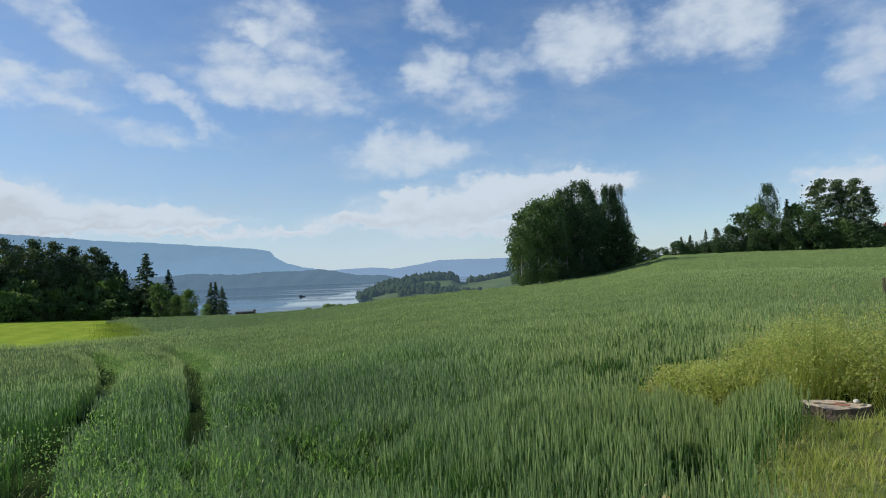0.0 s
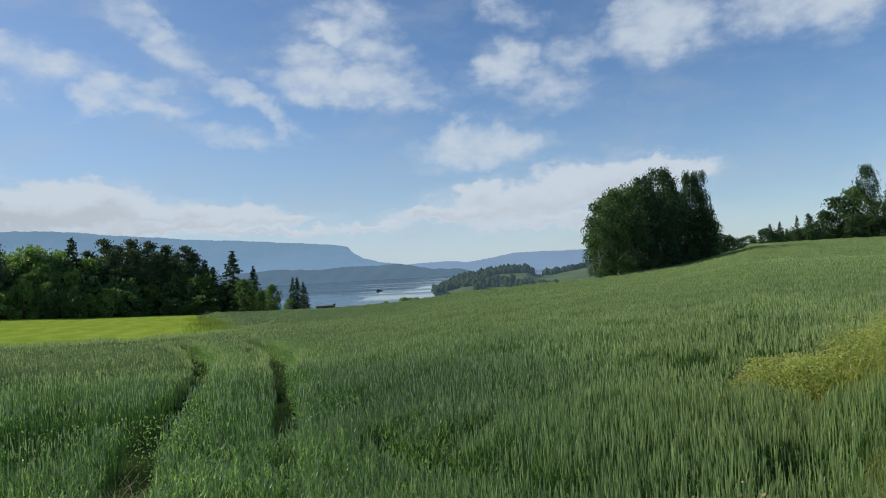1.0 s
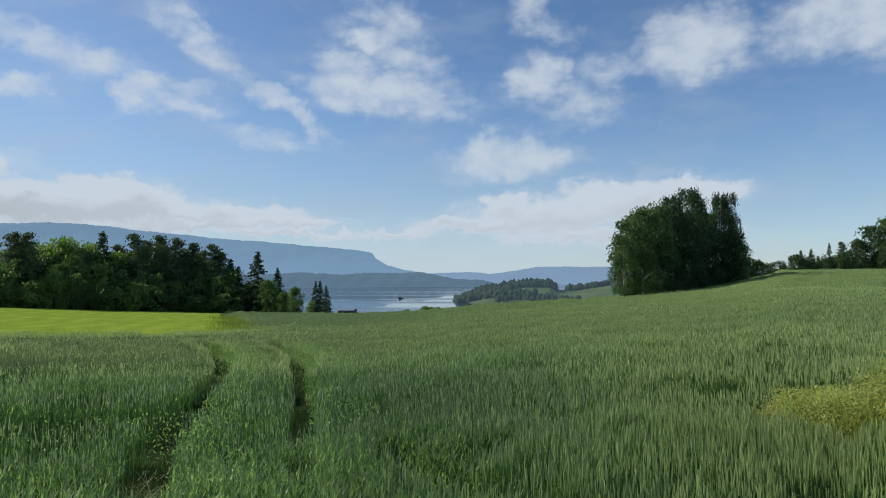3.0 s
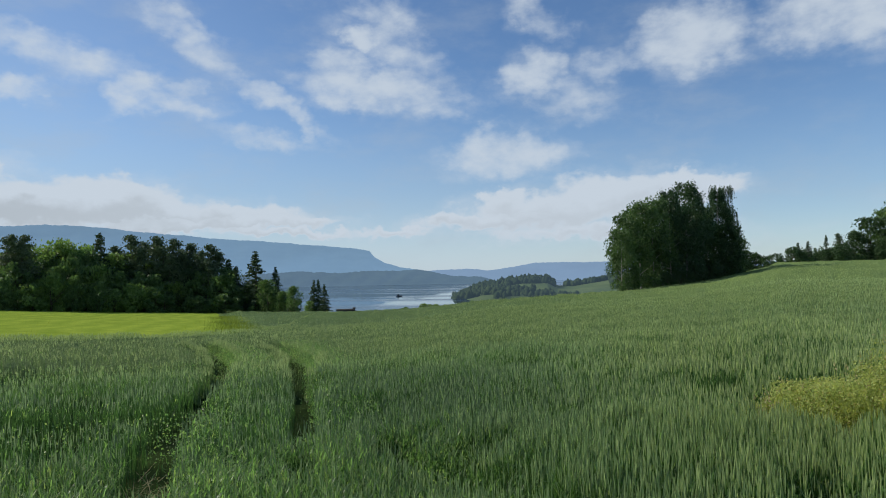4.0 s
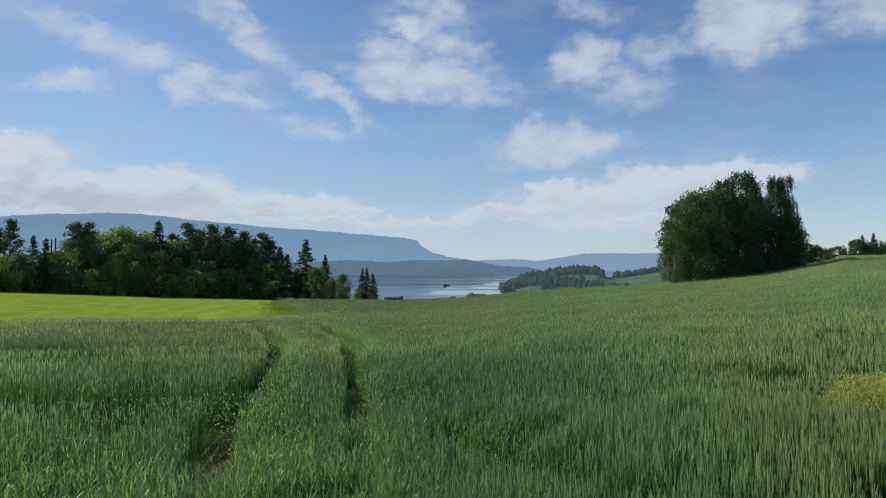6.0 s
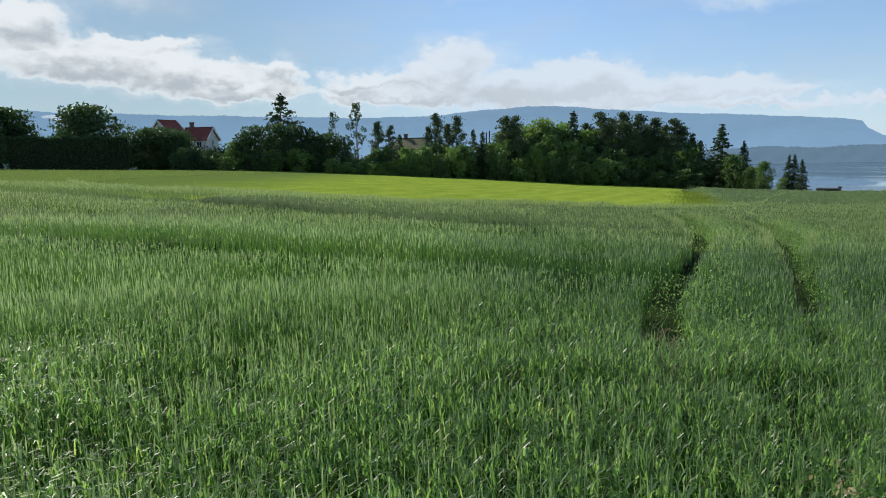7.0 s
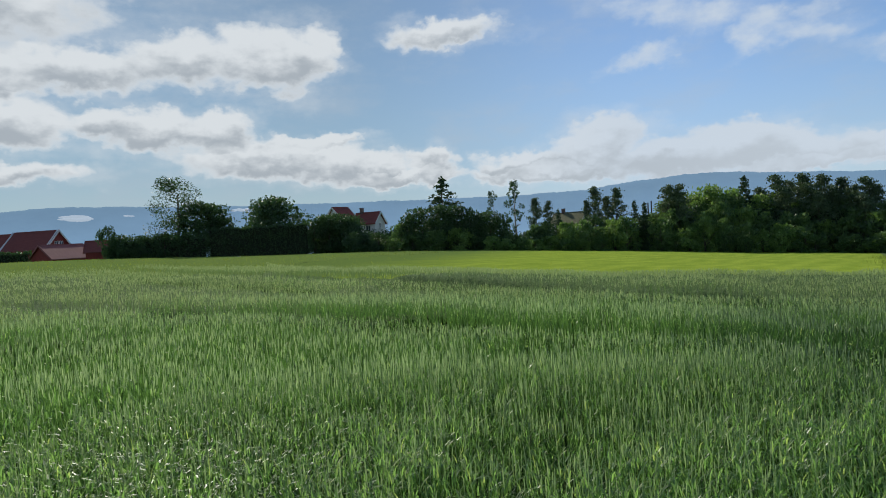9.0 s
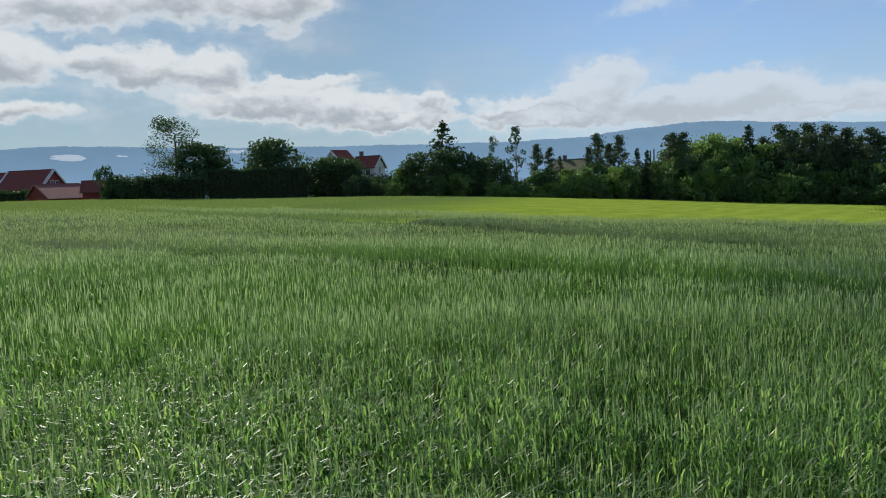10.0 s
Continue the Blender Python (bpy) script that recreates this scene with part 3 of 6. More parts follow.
tagged(lake, "calm blue lake reflecting sky and far hills", "lake", kind="structure")

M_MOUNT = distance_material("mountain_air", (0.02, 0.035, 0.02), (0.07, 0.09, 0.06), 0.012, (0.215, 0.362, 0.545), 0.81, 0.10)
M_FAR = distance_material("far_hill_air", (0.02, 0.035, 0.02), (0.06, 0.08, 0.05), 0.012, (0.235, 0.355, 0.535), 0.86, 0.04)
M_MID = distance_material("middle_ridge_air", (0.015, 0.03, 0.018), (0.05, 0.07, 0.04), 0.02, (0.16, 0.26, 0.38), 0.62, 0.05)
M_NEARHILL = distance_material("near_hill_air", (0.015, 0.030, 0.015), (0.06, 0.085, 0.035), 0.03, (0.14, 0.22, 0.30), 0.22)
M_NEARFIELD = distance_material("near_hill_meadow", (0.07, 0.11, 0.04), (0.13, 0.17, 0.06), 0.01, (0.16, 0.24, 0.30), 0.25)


def ridge(name, profile, r_front, r_top, foot, material, label, rough, seed, step=0.12, jag=0.0):
    """A long hill: its skyline as (azimuth, elevation) seen from the field, a sloping face and a broken tree line."""
    paz, pel = (np.array(c, float) for c in zip(*sorted(profile)))
    a = np.arange(paz[0], paz[-1] + 1e-6, step)
    e = np.interp(a, paz, pel)
    top = EYE + r_top * np.tan(np.radians(e))
    wob = np.zeros_like(a)
    for k, f in enumerate((0.9, 2.3, 5.1, 11.0)):
        wob += rough * np.sin(a * f + seed * (k + 1.7)) / (k + 1.5)
    rng = np.random.default_rng(seed)
    top = top + wob + rng.uniform(-jag, jag, len(a))
    levels = [0.0, 0.12, 0.3, 0.5, 0.7, 0.86, 0.96, 1.0]
    v = []
    for i, ang in enumerate(a):
        for l in levels:
            rr = r_front + (r_top - r_front) * l ** 1.25
            rr += 25 * math.sin(ang * 3.1 + l * 7 + seed) * (l - l * l) * 4
            z = foot + (top[i] - foot) * l
            v.append((-rr * math.sin(radians(ang)), rr * math.cos(radians(ang)), z))
        rr = r_top + 350
        v.append((-rr * math.sin(radians(ang)), rr * math.cos(radians(ang)), foot))
    n = len(levels) + 1
    i = (np.arange(len(a) - 1)[:, None] * n + np.arange(n - 1)[None]).ravel()
    ob = put(name, mesh_of(name, np.array(v), np.stack([i, i + 1, i + n + 1, i + n], 1), smooth=True), material)
    return tagged(ob, label, "mountain", kind="structure")


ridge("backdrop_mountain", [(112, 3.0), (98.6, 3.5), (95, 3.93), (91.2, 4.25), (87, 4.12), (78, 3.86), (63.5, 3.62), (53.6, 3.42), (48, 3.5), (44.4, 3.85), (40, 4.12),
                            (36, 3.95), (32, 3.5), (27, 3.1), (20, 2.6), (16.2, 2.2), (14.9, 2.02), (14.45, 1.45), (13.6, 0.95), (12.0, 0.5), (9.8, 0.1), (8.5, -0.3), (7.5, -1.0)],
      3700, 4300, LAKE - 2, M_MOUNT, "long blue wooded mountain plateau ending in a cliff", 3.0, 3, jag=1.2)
# the mist's brightness is mostly emission put into its surface
M_MIST = distance_material("mist_air", (0.62, 0.64, 0.66), (0.80, 0.82, 0.84), 0.02, (0.44, 0.54, 0.66), 0.84)


def mist_patch(az, el, r, wide, high, seed):
    """A small bank of morning mist that lies against the mountain."""
    rng = np.random.default_rng(seed)
    bm = bmesh.new()
    for i in range(9):
        f = rng.uniform(-0.42, 0.42)
        size = wide * 0.16 * rng.uniform(0.6, 1.2) * (1.1 - abs(f))
        m = Matrix.LocRotScale((f * wide, rng.uniform(-0.1, 0.1) * wide, (rng.uniform(-0.3, 0.25) + 0.25 * (i % 3 == 0)) * high), None, (size * 1.7, size * 0.8, high * rng.uniform(0.25, 0.5)))
        bmesh.ops.create_icosphere(bm, subdivisions=3, radius=1.0, matrix=m)
    for v in bm.verts:
        v.co += noise.noise_vector(v.co * (3.5 / high)) * high * 0.16
    for f in bm.faces:
        f.smooth = True
    x, y = -r * math.sin(radians(az)), r * math.cos(radians(az))
    ob = part("mist_patch", bm, M_MIST, None)
    ob.matrix_basis = pose(x, y, EYE + r * math.tan(radians(el)), 0, 0, az)
    return tagged(ob, "small white bank of mist against the blue mountain", "mist", "mist banks", "structure")


mist_patch(90.35, 3.30, 3300, 165, 19, 1)
mist_patch(86.5, 3.38, 3300, 46, 6, 2)
mist_patch(77.9, 3.52, 3300, 75, 11, 3)
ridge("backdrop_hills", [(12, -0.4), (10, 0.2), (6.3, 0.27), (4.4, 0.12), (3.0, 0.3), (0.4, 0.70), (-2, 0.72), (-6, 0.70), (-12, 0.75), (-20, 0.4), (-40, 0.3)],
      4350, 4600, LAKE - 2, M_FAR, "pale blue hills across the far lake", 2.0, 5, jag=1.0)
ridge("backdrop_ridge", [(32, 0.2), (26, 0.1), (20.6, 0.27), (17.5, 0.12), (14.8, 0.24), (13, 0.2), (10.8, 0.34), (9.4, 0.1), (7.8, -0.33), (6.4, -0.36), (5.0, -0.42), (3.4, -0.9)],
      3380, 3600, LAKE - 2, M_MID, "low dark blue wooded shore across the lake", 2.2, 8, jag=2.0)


def headland(name, profile, r_front, r_top, material, label, seed, back=260):
    paz, pel = (np.array(c, float) for c in zip(*sorted(profile)))
    a = np.arange(paz[0], paz[-1] + 1e-6, 0.1)
    top = EYE + r_top * np.tan(np.radians(np.interp(a, paz, pel)))
    rng = np.random.default_rng(seed)
    v = []
    lev = np.linspace(0, 1, 12)
    for i, ang in enumerate(a):
        for l in lev:
            rr = r_front + (r_top - r_front) * l
            z = LAKE - 2 + (top[i] - LAKE + 2) * math.sin(l * math.pi / 2) ** 0.8
            v.append((-rr * math.sin(radians(ang)), rr * math.cos(radians(ang)), z))
        rr = r_top + back
        v.append((-rr * math.sin(radians(ang)), rr * math.cos(radians(ang)), LAKE - 2))
    n = len(lev) + 1
    i = (np.arange(len(a) - 1)[:, None] * n + np.arange(n - 1)[None]).ravel()
    ob = put(name, mesh_of(name, np.array(v), np.stack([i, i + 1, i + n + 1, i + n], 1), smooth=True), material)
    return tagged(ob, label, "headland", kind="structure"), (a, top)


HEAD = [(8.2, -2.4), (7.4, -2.2), (6.3, -1.75), (4.8, -1.25), (2.85, -1.0), (1.4, -0.82), (-0.7, -0.82), (-1.6, -1.3), (-3.0, -1.3), (-5.85, -0.85), (-9, -0.85), (-16, -0.8)]
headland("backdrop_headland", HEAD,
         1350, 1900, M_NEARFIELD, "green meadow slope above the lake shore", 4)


def far_wood(name, spots, size, material, label, seed):
    """Woods on a far slope: many small crowns, uneven in height."""
    rng = np.random.default_rng(seed)
    vs, qs, o = [], [], 0
    ico = bmesh.new()
    bmesh.ops.create_icosphere(ico, subdivisions=1, radius=1)
    iv = np.array([v.co[:] for v in ico.verts])
    it = np.array([[v.index for v in f.verts] for f in ico.faces])
    ico.free()
    ts = []
    for x, y, z in spots:
        s = size * rng.uniform(0.6, 1.3)
        p = iv * (1 + rng.uniform(-0.25, 0.25, (len(iv), 1))) * np.array([s * 0.62, s * 0.62, s * rng.uniform(0.8, 1.25)])
        vs.append(p + (x, y, z + s * 0.5))
        ts.append(it + o)
        o += len(iv)
    ob = put(name, mesh_of(name, np.concatenate(vs), None, np.concatenate(ts), smooth=True), material)
    return tagged(ob, label, "woods", kind="stuff")


rng = np.random.default_rng(21)
spots = []
hx, hy = zip(*sorted(HEAD))
for az0, az1, l0, l1, n in ((7.6, 2.6, 0.25, 0.95, 520), (3.5, -1.3, 0.62, 1.0, 420), (4.0, 0.5, 0.08, 0.3, 60), (0.2, -3.5, 0.05, 0.16, 40), (-2.2, -16, 0.86, 1.0, 420), (-6.0, -9, 0.3, 0.9, 120)):
    for _ in range(n):
        az, l = rng.uniform(az1, az0), rng.uniform(l0, l1)
        top = EYE + 1900 * math.tan(radians(np.interp(az, hx, hy)))
        r = 1350 + 550 * l
        spots.append((-r * math.sin(radians(az)), r * math.cos(radians(az)), LAKE - 2 + (top - LAKE + 2) * math.sin(l * math.pi / 2) ** 0.8 - 1))
far_wood("far_woods", spots, 10.0, M_NEARHILL, "dark woods on the headland beyond the lake bay", 6)


# ---- trees ----
def trunk_mesh(rng, h, r, limbs, spread, start=0.3, lean=0.0):
    segs = []
    pts = []
    x = y = 0.0
    n = 6
    for i in range(n + 1):
        f = i / n
        pts.append((x, y, h * f - (0.3 if i == 0 else 0), r * (1 - 0.9 * f) * (1.25 if i == 0 else 1)))
        x += rng.uniform(-1, 1) * h * 0.012 + lean * h / n
        y += rng.uniform(-1, 1) * h * 0.012
    segs += list(zip(pts[:-1], pts[1:]))
    for _ in range(limbs):
        f = rng.uniform(start, 0.92)
        k = min(int(f * n), n - 1)
        a, b = pts[k], pts[k + 1]
        g = f * n - k
        p = [a[j] + (b[j] - a[j]) * g for j in range(4)]
        t = rng.uniform(0, 2 * math.pi)
        L = spread * (1.15 - f) * rng.uniform(0.6, 1.1)
        up = rng.uniform(0.3, 0.8)
        mid = (p[0] + math.cos(t) * L * 0.5, p[1] + math.sin(t) * L * 0.5, p[2] + L * 0.5 * up, p[3] * 0.4)
        end = (p[0] + math.cos(t) * L, p[1] + math.sin(t) * L, p[2] + L * up, p[3] * 0.12)
        segs += [((p[0], p[1], p[2], p[3] * 0.6), mid), (mid, end)]
    return tubes(segs, 6)


def broad_crown(rng, h, w, base, lobes, n, size, shape=0.5):
    """Leaves gathered in lobes of several sizes inside an uneven envelope."""
    pts = []
    for i in range(lobes):
        f = rng.uniform(0, 1)
        z = h * (base + (1 - base) * f)
        env = w * 0.5 * (math.sin(math.pi * min(0.98, f * 0.86 + 0.12)) ** shape)
        t, d = rng.uniform(0, 2 * math.pi), env * math.sqrt(rng.uniform(0.05, 1)) * 0.8
        s = w * rng.uniform(0.12, 0.24)
        z = min(z, h - s * 0.8)
        k = int(n / lobes * rng.uniform(0.5, 1.5))
        u = rng.normal(size=(k, 3))
        u /= np.linalg.norm(u, axis=1)[:, None]
        u *= (rng.uniform(0.25, 1.0, k) ** 0.45)[:, None] * s * rng.uniform(0.85, 1.2, (k, 1))
        u[:, 2] *= 0.85
        pts.append(u + (math.cos(t) * d, math.sin(t) * d, z))
    return leaves(rng, np.concatenate(pts), size, 0.3)


def weeping_crown(rng, h, w, n, size):
    """A birch: ascending sprays with thin strands that hang from them."""
    pts = []
    boughs = []
    for _ in range(34):
        f = rng.uniform(0.03, 1) ** 0.8
        env = w * 0.5 * (1 - abs(f - 0.40) ** 1.6 * 1.5) * rng.uniform(0.7, 1.15)
        boughs.append((f, rng.uniform(0, 2 * math.pi), max(env, 0.2) * math.sqrt(rng.uniform(0.1, 1))))
    for i in range(n // 12):
        f, t, d = boughs[i % 34]
        x, y = math.cos(t) * d + rng.normal() * w * 0.07, math.sin(t) * d + rng.normal() * w * 0.07
        z = h * (0.16 + 0.84 * f) - abs(rng.normal()) * h * 0.03
        L = rng.uniform(0.3, 1.0) * h * 0.17
        s = np.linspace(0, 1, 12)[:, None]
        p = np.array([[x, y, z]]) + s * np.array([[math.cos(t) * 0.3, math.sin(t) * 0.3, -L]])
        pts.append(p + rng.normal(size=(12, 3)) * 0.11)
    return leaves(rng, np.concatenate(pts), size, 0.9)


def spruce_crown(rng, h, w, n, size, base=0.06):
    """Drooping boughs all the way up a cone, longer below, uneven at the rim."""
    pts = []
    boughs = int(h * 16)
    for i in range(boughs):
        f = rng.uniform(0, 1) ** 1.15
        z = h * (base + (1 - base) * f)
        L = (w * 0.5 * (1 - f) ** 0.8 + 0.15) * rng.uniform(0.6, 1.2)
        t = rng.uniform(0, 2 * math.pi)
        k = max(4, int(n / boughs * (0.5 + 1.2 * (1 - f))))
        s = rng.uniform(0.05, 1, k) ** 0.7
        p = np.stack([np.cos(t) * L * s, np.sin(t) * L * s, z - L * 0.42 * s + L * 0.22 * s * s], 1)
        pts.append(p + rng.normal(size=(k, 3)) * np.array([0.11, 0.11, 0.06]))
    return leaves(rng, np.concatenate(pts), size, 0.4)


def pine_crown(rng, h, w, n, size, base=0.35):
    """Tufts along spreading boughs, denser towards a rounded, ragged head, open at the foot."""
    pts = []
    boughs = 60
    for i in range(boughs):
        f = ((i + rng.uniform(0, 1)) / boughs) ** 0.85
        z = h * (base + (1 - base) * f) - 0.3
        L = w * 0.5 * min(1.0, 0.62 + 1.3 * f) * max(0.04, 1.0 - f ** 1.5) ** 0.75 * rng.uniform(0.45, 1.2)
        t, rise = rng.uniform(0, 2 * math.pi), rng.uniform(0.05, 0.4)
        k = int(n / boughs * rng.uniform(0.6, 1.4))
        s = rng.uniform(0.15, 1, k) ** 0.6
        spread = np.array([0.40, 0.40, 0.17]) * (0.5 + 0.7 * s)[:, None]
        p = np.stack([np.cos(t) * L * s, np.sin(t) * L * s, z + L * rise * s - 0.1 * L], 1)
        pts.append(p + rng.normal(size=(k, 3)) * spread)
    pts = np.concatenate(pts)
    pts[:, 2] = np.minimum(pts[:, 2], h)
    return leaves(rng, pts, size, -0.2)


KINDS = {}


def make_tree(kind, seed, h, w, name, label, category="tree", n=4000, leaf=None, bark=None, size=None, **more):
    rng = np.random.default_rng(seed)
    root = thing(name, Matrix.Identity(4), label, category)
    if kind == "broad":
        base = more.get("base", 0.16)
        tv = trunk_mesh(rng, h * 0.8, h * more.get("girth", 0.022), 12, w * 0.45, 0.2)
        cv = broad_crown(rng, h, w, base, more.get("lobes", 30), n, size or 0.24, more.get("shape", 0.5))
    elif kind == "birch":
        tv = trunk_mesh(rng, h * 0.93, h * 0.013, 14, w * 0.4, 0.2)
        cv = weeping_crown(rng, h, w, n, size or 0.17)
    elif kind == "spruce":
        tv = trunk_mesh(rng, h * 0.97, h * 0.016, 0, 1)
        cv = spruce_crown(rng, h, w, n, size or 0.22, more.get("base", 0.06))
    elif kind == "pine":
        tv = trunk_mesh(rng, h * 0.93, h * 0.016, 12, w * 0.4, 0.35, rng.uniform(-0.03, 0.03))
        cv = pine_crown(rng, h, w, n, size or 0.24, more.get("base", 0.35))
    put("trunk", mesh_of("trunk", *tv, smooth=True), bark or BARK, root)
    put("crown", mesh_of("crown", *cv), leaf or BROAD, root)
    KINDS[name, seed] = root
    return root


first = set()


def plant_tree(root, az, r, h_scale=1.0, turn=0.0, group="", label="", sx=1.0, sink=0.1):
    m = at(az, r, turn, 1.0, sink, (h_scale * sx, h_scale * sx, h_scale))
    if root.name not in first:
        first.add(root.name)
        root.matrix_basis = m
        ob = root
    else:
        ob = copy_thing(root, m)
        ob.matrix_basis = m
    return tagged(ob, label, group=group)


def top_height(az, r, el):
    x, y = -r * math.sin(radians(az)), r * math.cos(radians(az))
    return EYE + r * math.tan(radians(el)) - float(ground(x, y))


# the birch clump on the field's edge
BIRCHES = [make_tree("birch", s, 13, 6.0, "birch_tree", "tall weeping birch with dark green leaves in a clump", n=10000, leaf=BIRCH, bark=BIRCH_BARK, size=0.13) for s in (31, 32, 33)]
ASPEN = make_tree("broad", 41, 11, 6.0, "aspen_tree", "leafy young tree with pale stems at the clump's edge", n=5500, leaf=ASPEN_LEAF, bark=BIRCH_BARK, size=0.16, base=0.12, lobes=44, shape=0.4, girth=0.009)
CLUMP = [(-6.9, 96, 3.7, 3, 0.75), (-7.5, 98, 5.0, 3, 0.8), (-8.5, 99, 5.9, 3, 0.8), (-9.5, 100, 6.2, 3, 0.75), (-10.9, 101, 6.9, 2, 0.85), (-12.1, 102, 7.4, 0, 0.85), (-13.0, 104, 6.3, 1, 0.75),
         (-14.6, 106, 6.9, 2, 0.62), (-15.3, 106, 6.8, 0, 0.56), (-15.5, 108, 4.6, 1, 0.75), (-13.8, 108, 5.2, 1, 0.9), (-10.2, 106, 5.4, 3, 1.0), (-12.6, 109, 5.4, 3, 1.0), (-16.1, 110, 2.6, 3, 0.8),
         (-7.2, 97, 2.2, 3, 0.9), (-8.6, 104, 4.2, 3, 0.95)]
for i, (az, r, el, k, sx) in enumerate(CLUMP):
    r = 0.6 * (r - 96) + 75 + (-az - 7.5) * 1.9
    root = ASPEN if k == 3 else BIRCHES[k]
    hs = top_height(az, r, el) / (11 if k == 3 else 13)
    plant_tree(root, az, r, hs, i * 67, "birch clump", sx=sx * (1.0 if k != 3 else 1.1))

SHRUBS = [make_tree("broad", s, 4, 5.0, "shrub", "dense dark green shrub at the field's edge", "shrub", n=1800, leaf=l, size=0.195, base=0.06, lobes=18, shape=0.6)
          for s, l in ((51, BROAD), (52, DARK), (53, BRIGHT))]
TREES = [make_tree("broad", s, 8, 6.5, "broadleaf_tree", "leafy deciduous tree in the wood", n=3400, leaf=l, size=0.20, base=0.08, lobes=46)
         for s, l in ((61, BROAD), (62, DARK), (63, BRIGHT))]
PINES = [make_tree("pine", s, 12, 6.8, "pine_tree", "dark pine with a ragged flat-topped crown", n=3800, leaf=PINE, size=0.19, base=0.16) for s in (71, 72)]
SPRUCES = [make_tree("spruce", s, 11, 5.0, "spruce_tree", "dark narrow conical spruce", n=3800, leaf=NEEDLE, size=0.19) for s in (81, 82)]
rng = np.random.default_rng(99)


def skyline(az, table):
    a, e = zip(*sorted(table))
    return float(np.interp(az, a, e))


# dark wood beyond the bright meadow
CANOPY = [(45, 0.2), (43, 0.6), (42, 1.7), (38, 1.9), (35, 1.5), (32, 1.1), (29, 0.7), (27, 0.4), (25.5, -0.5), (24, -0.9), (22.6, -1.3), (21, -1.6)]
az = 43.4
while az > 21.5:
    for row, (dr, de) in enumerate(((0, -1.9), (4, -0.7), (9, 0.1))):
        a = az + rng.uniform(-0.5, 0.5)
        er = float(edge(a)[0])
        h = top_height(a, er + 3 + dr, skyline(a, CANOPY) + de + rng.uniform(-1.1, 0.6))
        # brighter leaves past 31 degrees paint in the wood's sunlit part
        if row < 2:
            plant_tree(SHRUBS[(0, 0, 2, 0, 2)[int(rng.integers(0, 5))] if a > 31 else (1, 0, 0)[int(rng.integers(0, 3))]], a, er + 3 + dr, max(1.5, h) / 4, rng.uniform(0, 360), "wood edge shrubs", sx=min(1.2, 4.6 / max(1.5, h)) * rng.uniform(0.75, 1.25))
        else:
            plant_tree(TREES[(0, 0, 2, 0, 2)[int(rng.integers(0, 5))]], a, er + 3 + dr, max(3, h) / 8, rng.uniform(0, 360), "wood trees")
    az -= 1.35
for a, el, k, dr in ((42.2, 3.4, 0, 9), (38.9, 3.1, 2, 12), (36.4, 3.6, 3, 12), (34.1, 3.5, 0, 12), (32.3, 3.35, 1, 13), (31.0, 3.2, 0, 14), (29.7, 2.8, 1, 13), (28.2, 2.75, 0, 12), (26.8, 1.5, 3, 12),
                     (33.2, 2.9, 1, 17), (40.3, 2.6, 2, 15), (37.6, 2.7, 2, 16), (39.2, 3.0, 3, 13), (35.3, 2.6, 0, 15), (33.6, 2.5, 1, 10), (32.0, 2.6, 0, 10),
                     (30.4, 2.3, 1, 10), (29.0, 2.2, 0, 10), (27.6, 2.1, 1, 13), (31.3, 1.9, 1, 8), (28.4, 1.5, 0, 8), (26.2, 0.9, 3, 9), (41.3, 2.5, 0, 14)):
    er = float(edge(a)[0]) + dr
    h = top_height(a, er, el)
    root = (PINES + [TREES[2], SPRUCES[1]])[k]
    plant_tree(root, a, er, h / {0: 12, 1: 12, 2: 8, 3: 11}[k], rng.uniform(0, 360), "wood trees", sx=0.8 if k == 2 else 1.0)
for a, el, dr, w in ((24.6, 2.1, 6, 1.35), (23.0, 0.75, 5, 1.0), (19.75, -0.42, 6, 1.0), (19.4, -0.4, 7, 1.0), (18.9, -0.8, 5, 1.1)):
    er = float(edge(a)[0]) + dr
    plant_tree(SPRUCES[0], a, er, top_height(a, er, el) / 11, rng.uniform(0, 360), "wood spruces", sx=w)
for a, el, k, sx in ((22.3, -1.3, 0, 0.9), (21.4, -0.9, 0, 0.8), (20.2, -2.2, 2, 1.1), (23.6, -0.3, 0, 0.9)):
    er = float(edge(a)[0]) + 3
    plant_tree(TREES[k], a, er, top_height(a, er, el) / 8, rng.uniform(0, 360), "wood trees", sx=sx)

# small bushes on the crest above the lake
for a, el, sx in ((11.9, -2.9, 1.4), (10.3, -2.62, 0.9), (9.9, -2.7, 1.5), (9.2, -2.72, 1.2)):
    r = float(edge(a)[0]) + 2
    plant_tree(SHRUBS[2 if a < 11 else 0], a, r, max(0.8, top_height(a, r, el)) / 4, a * 50, "crest bushes", sx=sx)

# undergrowth round the birches
for az, r, el in ((-9.6, 84, 3.2), (-11.4, 88, 4.0), (-13.2, 92, 4.0), (-14.9, 95, 3.6)):
    plant_tree(TREES[1], az, r, top_height(az, r, el) / 8, az * 23, "birch clump", sx=0.9)
for i, (az, r, el, k) in enumerate(((-9.6, 95.5, -0.4, 0), (-10.6, 96.5, -0.2, 1), (-11.7, 98, 0.2, 1), (-12.8, 100, 0.5, 1), (-13.8, 102, 0.8, 1), (-14.8, 105, 1.2, 1), (-15.8, 109, 1.6, 1))):
    r = 0.6 * (r - 96) + 74.5 + (-az - 7.5) * 1.9
    plant_tree(SHRUBS[k], az, r, top_height(az, r, el) / 4, i * 41, "clump undergrowth", sx=0.9)

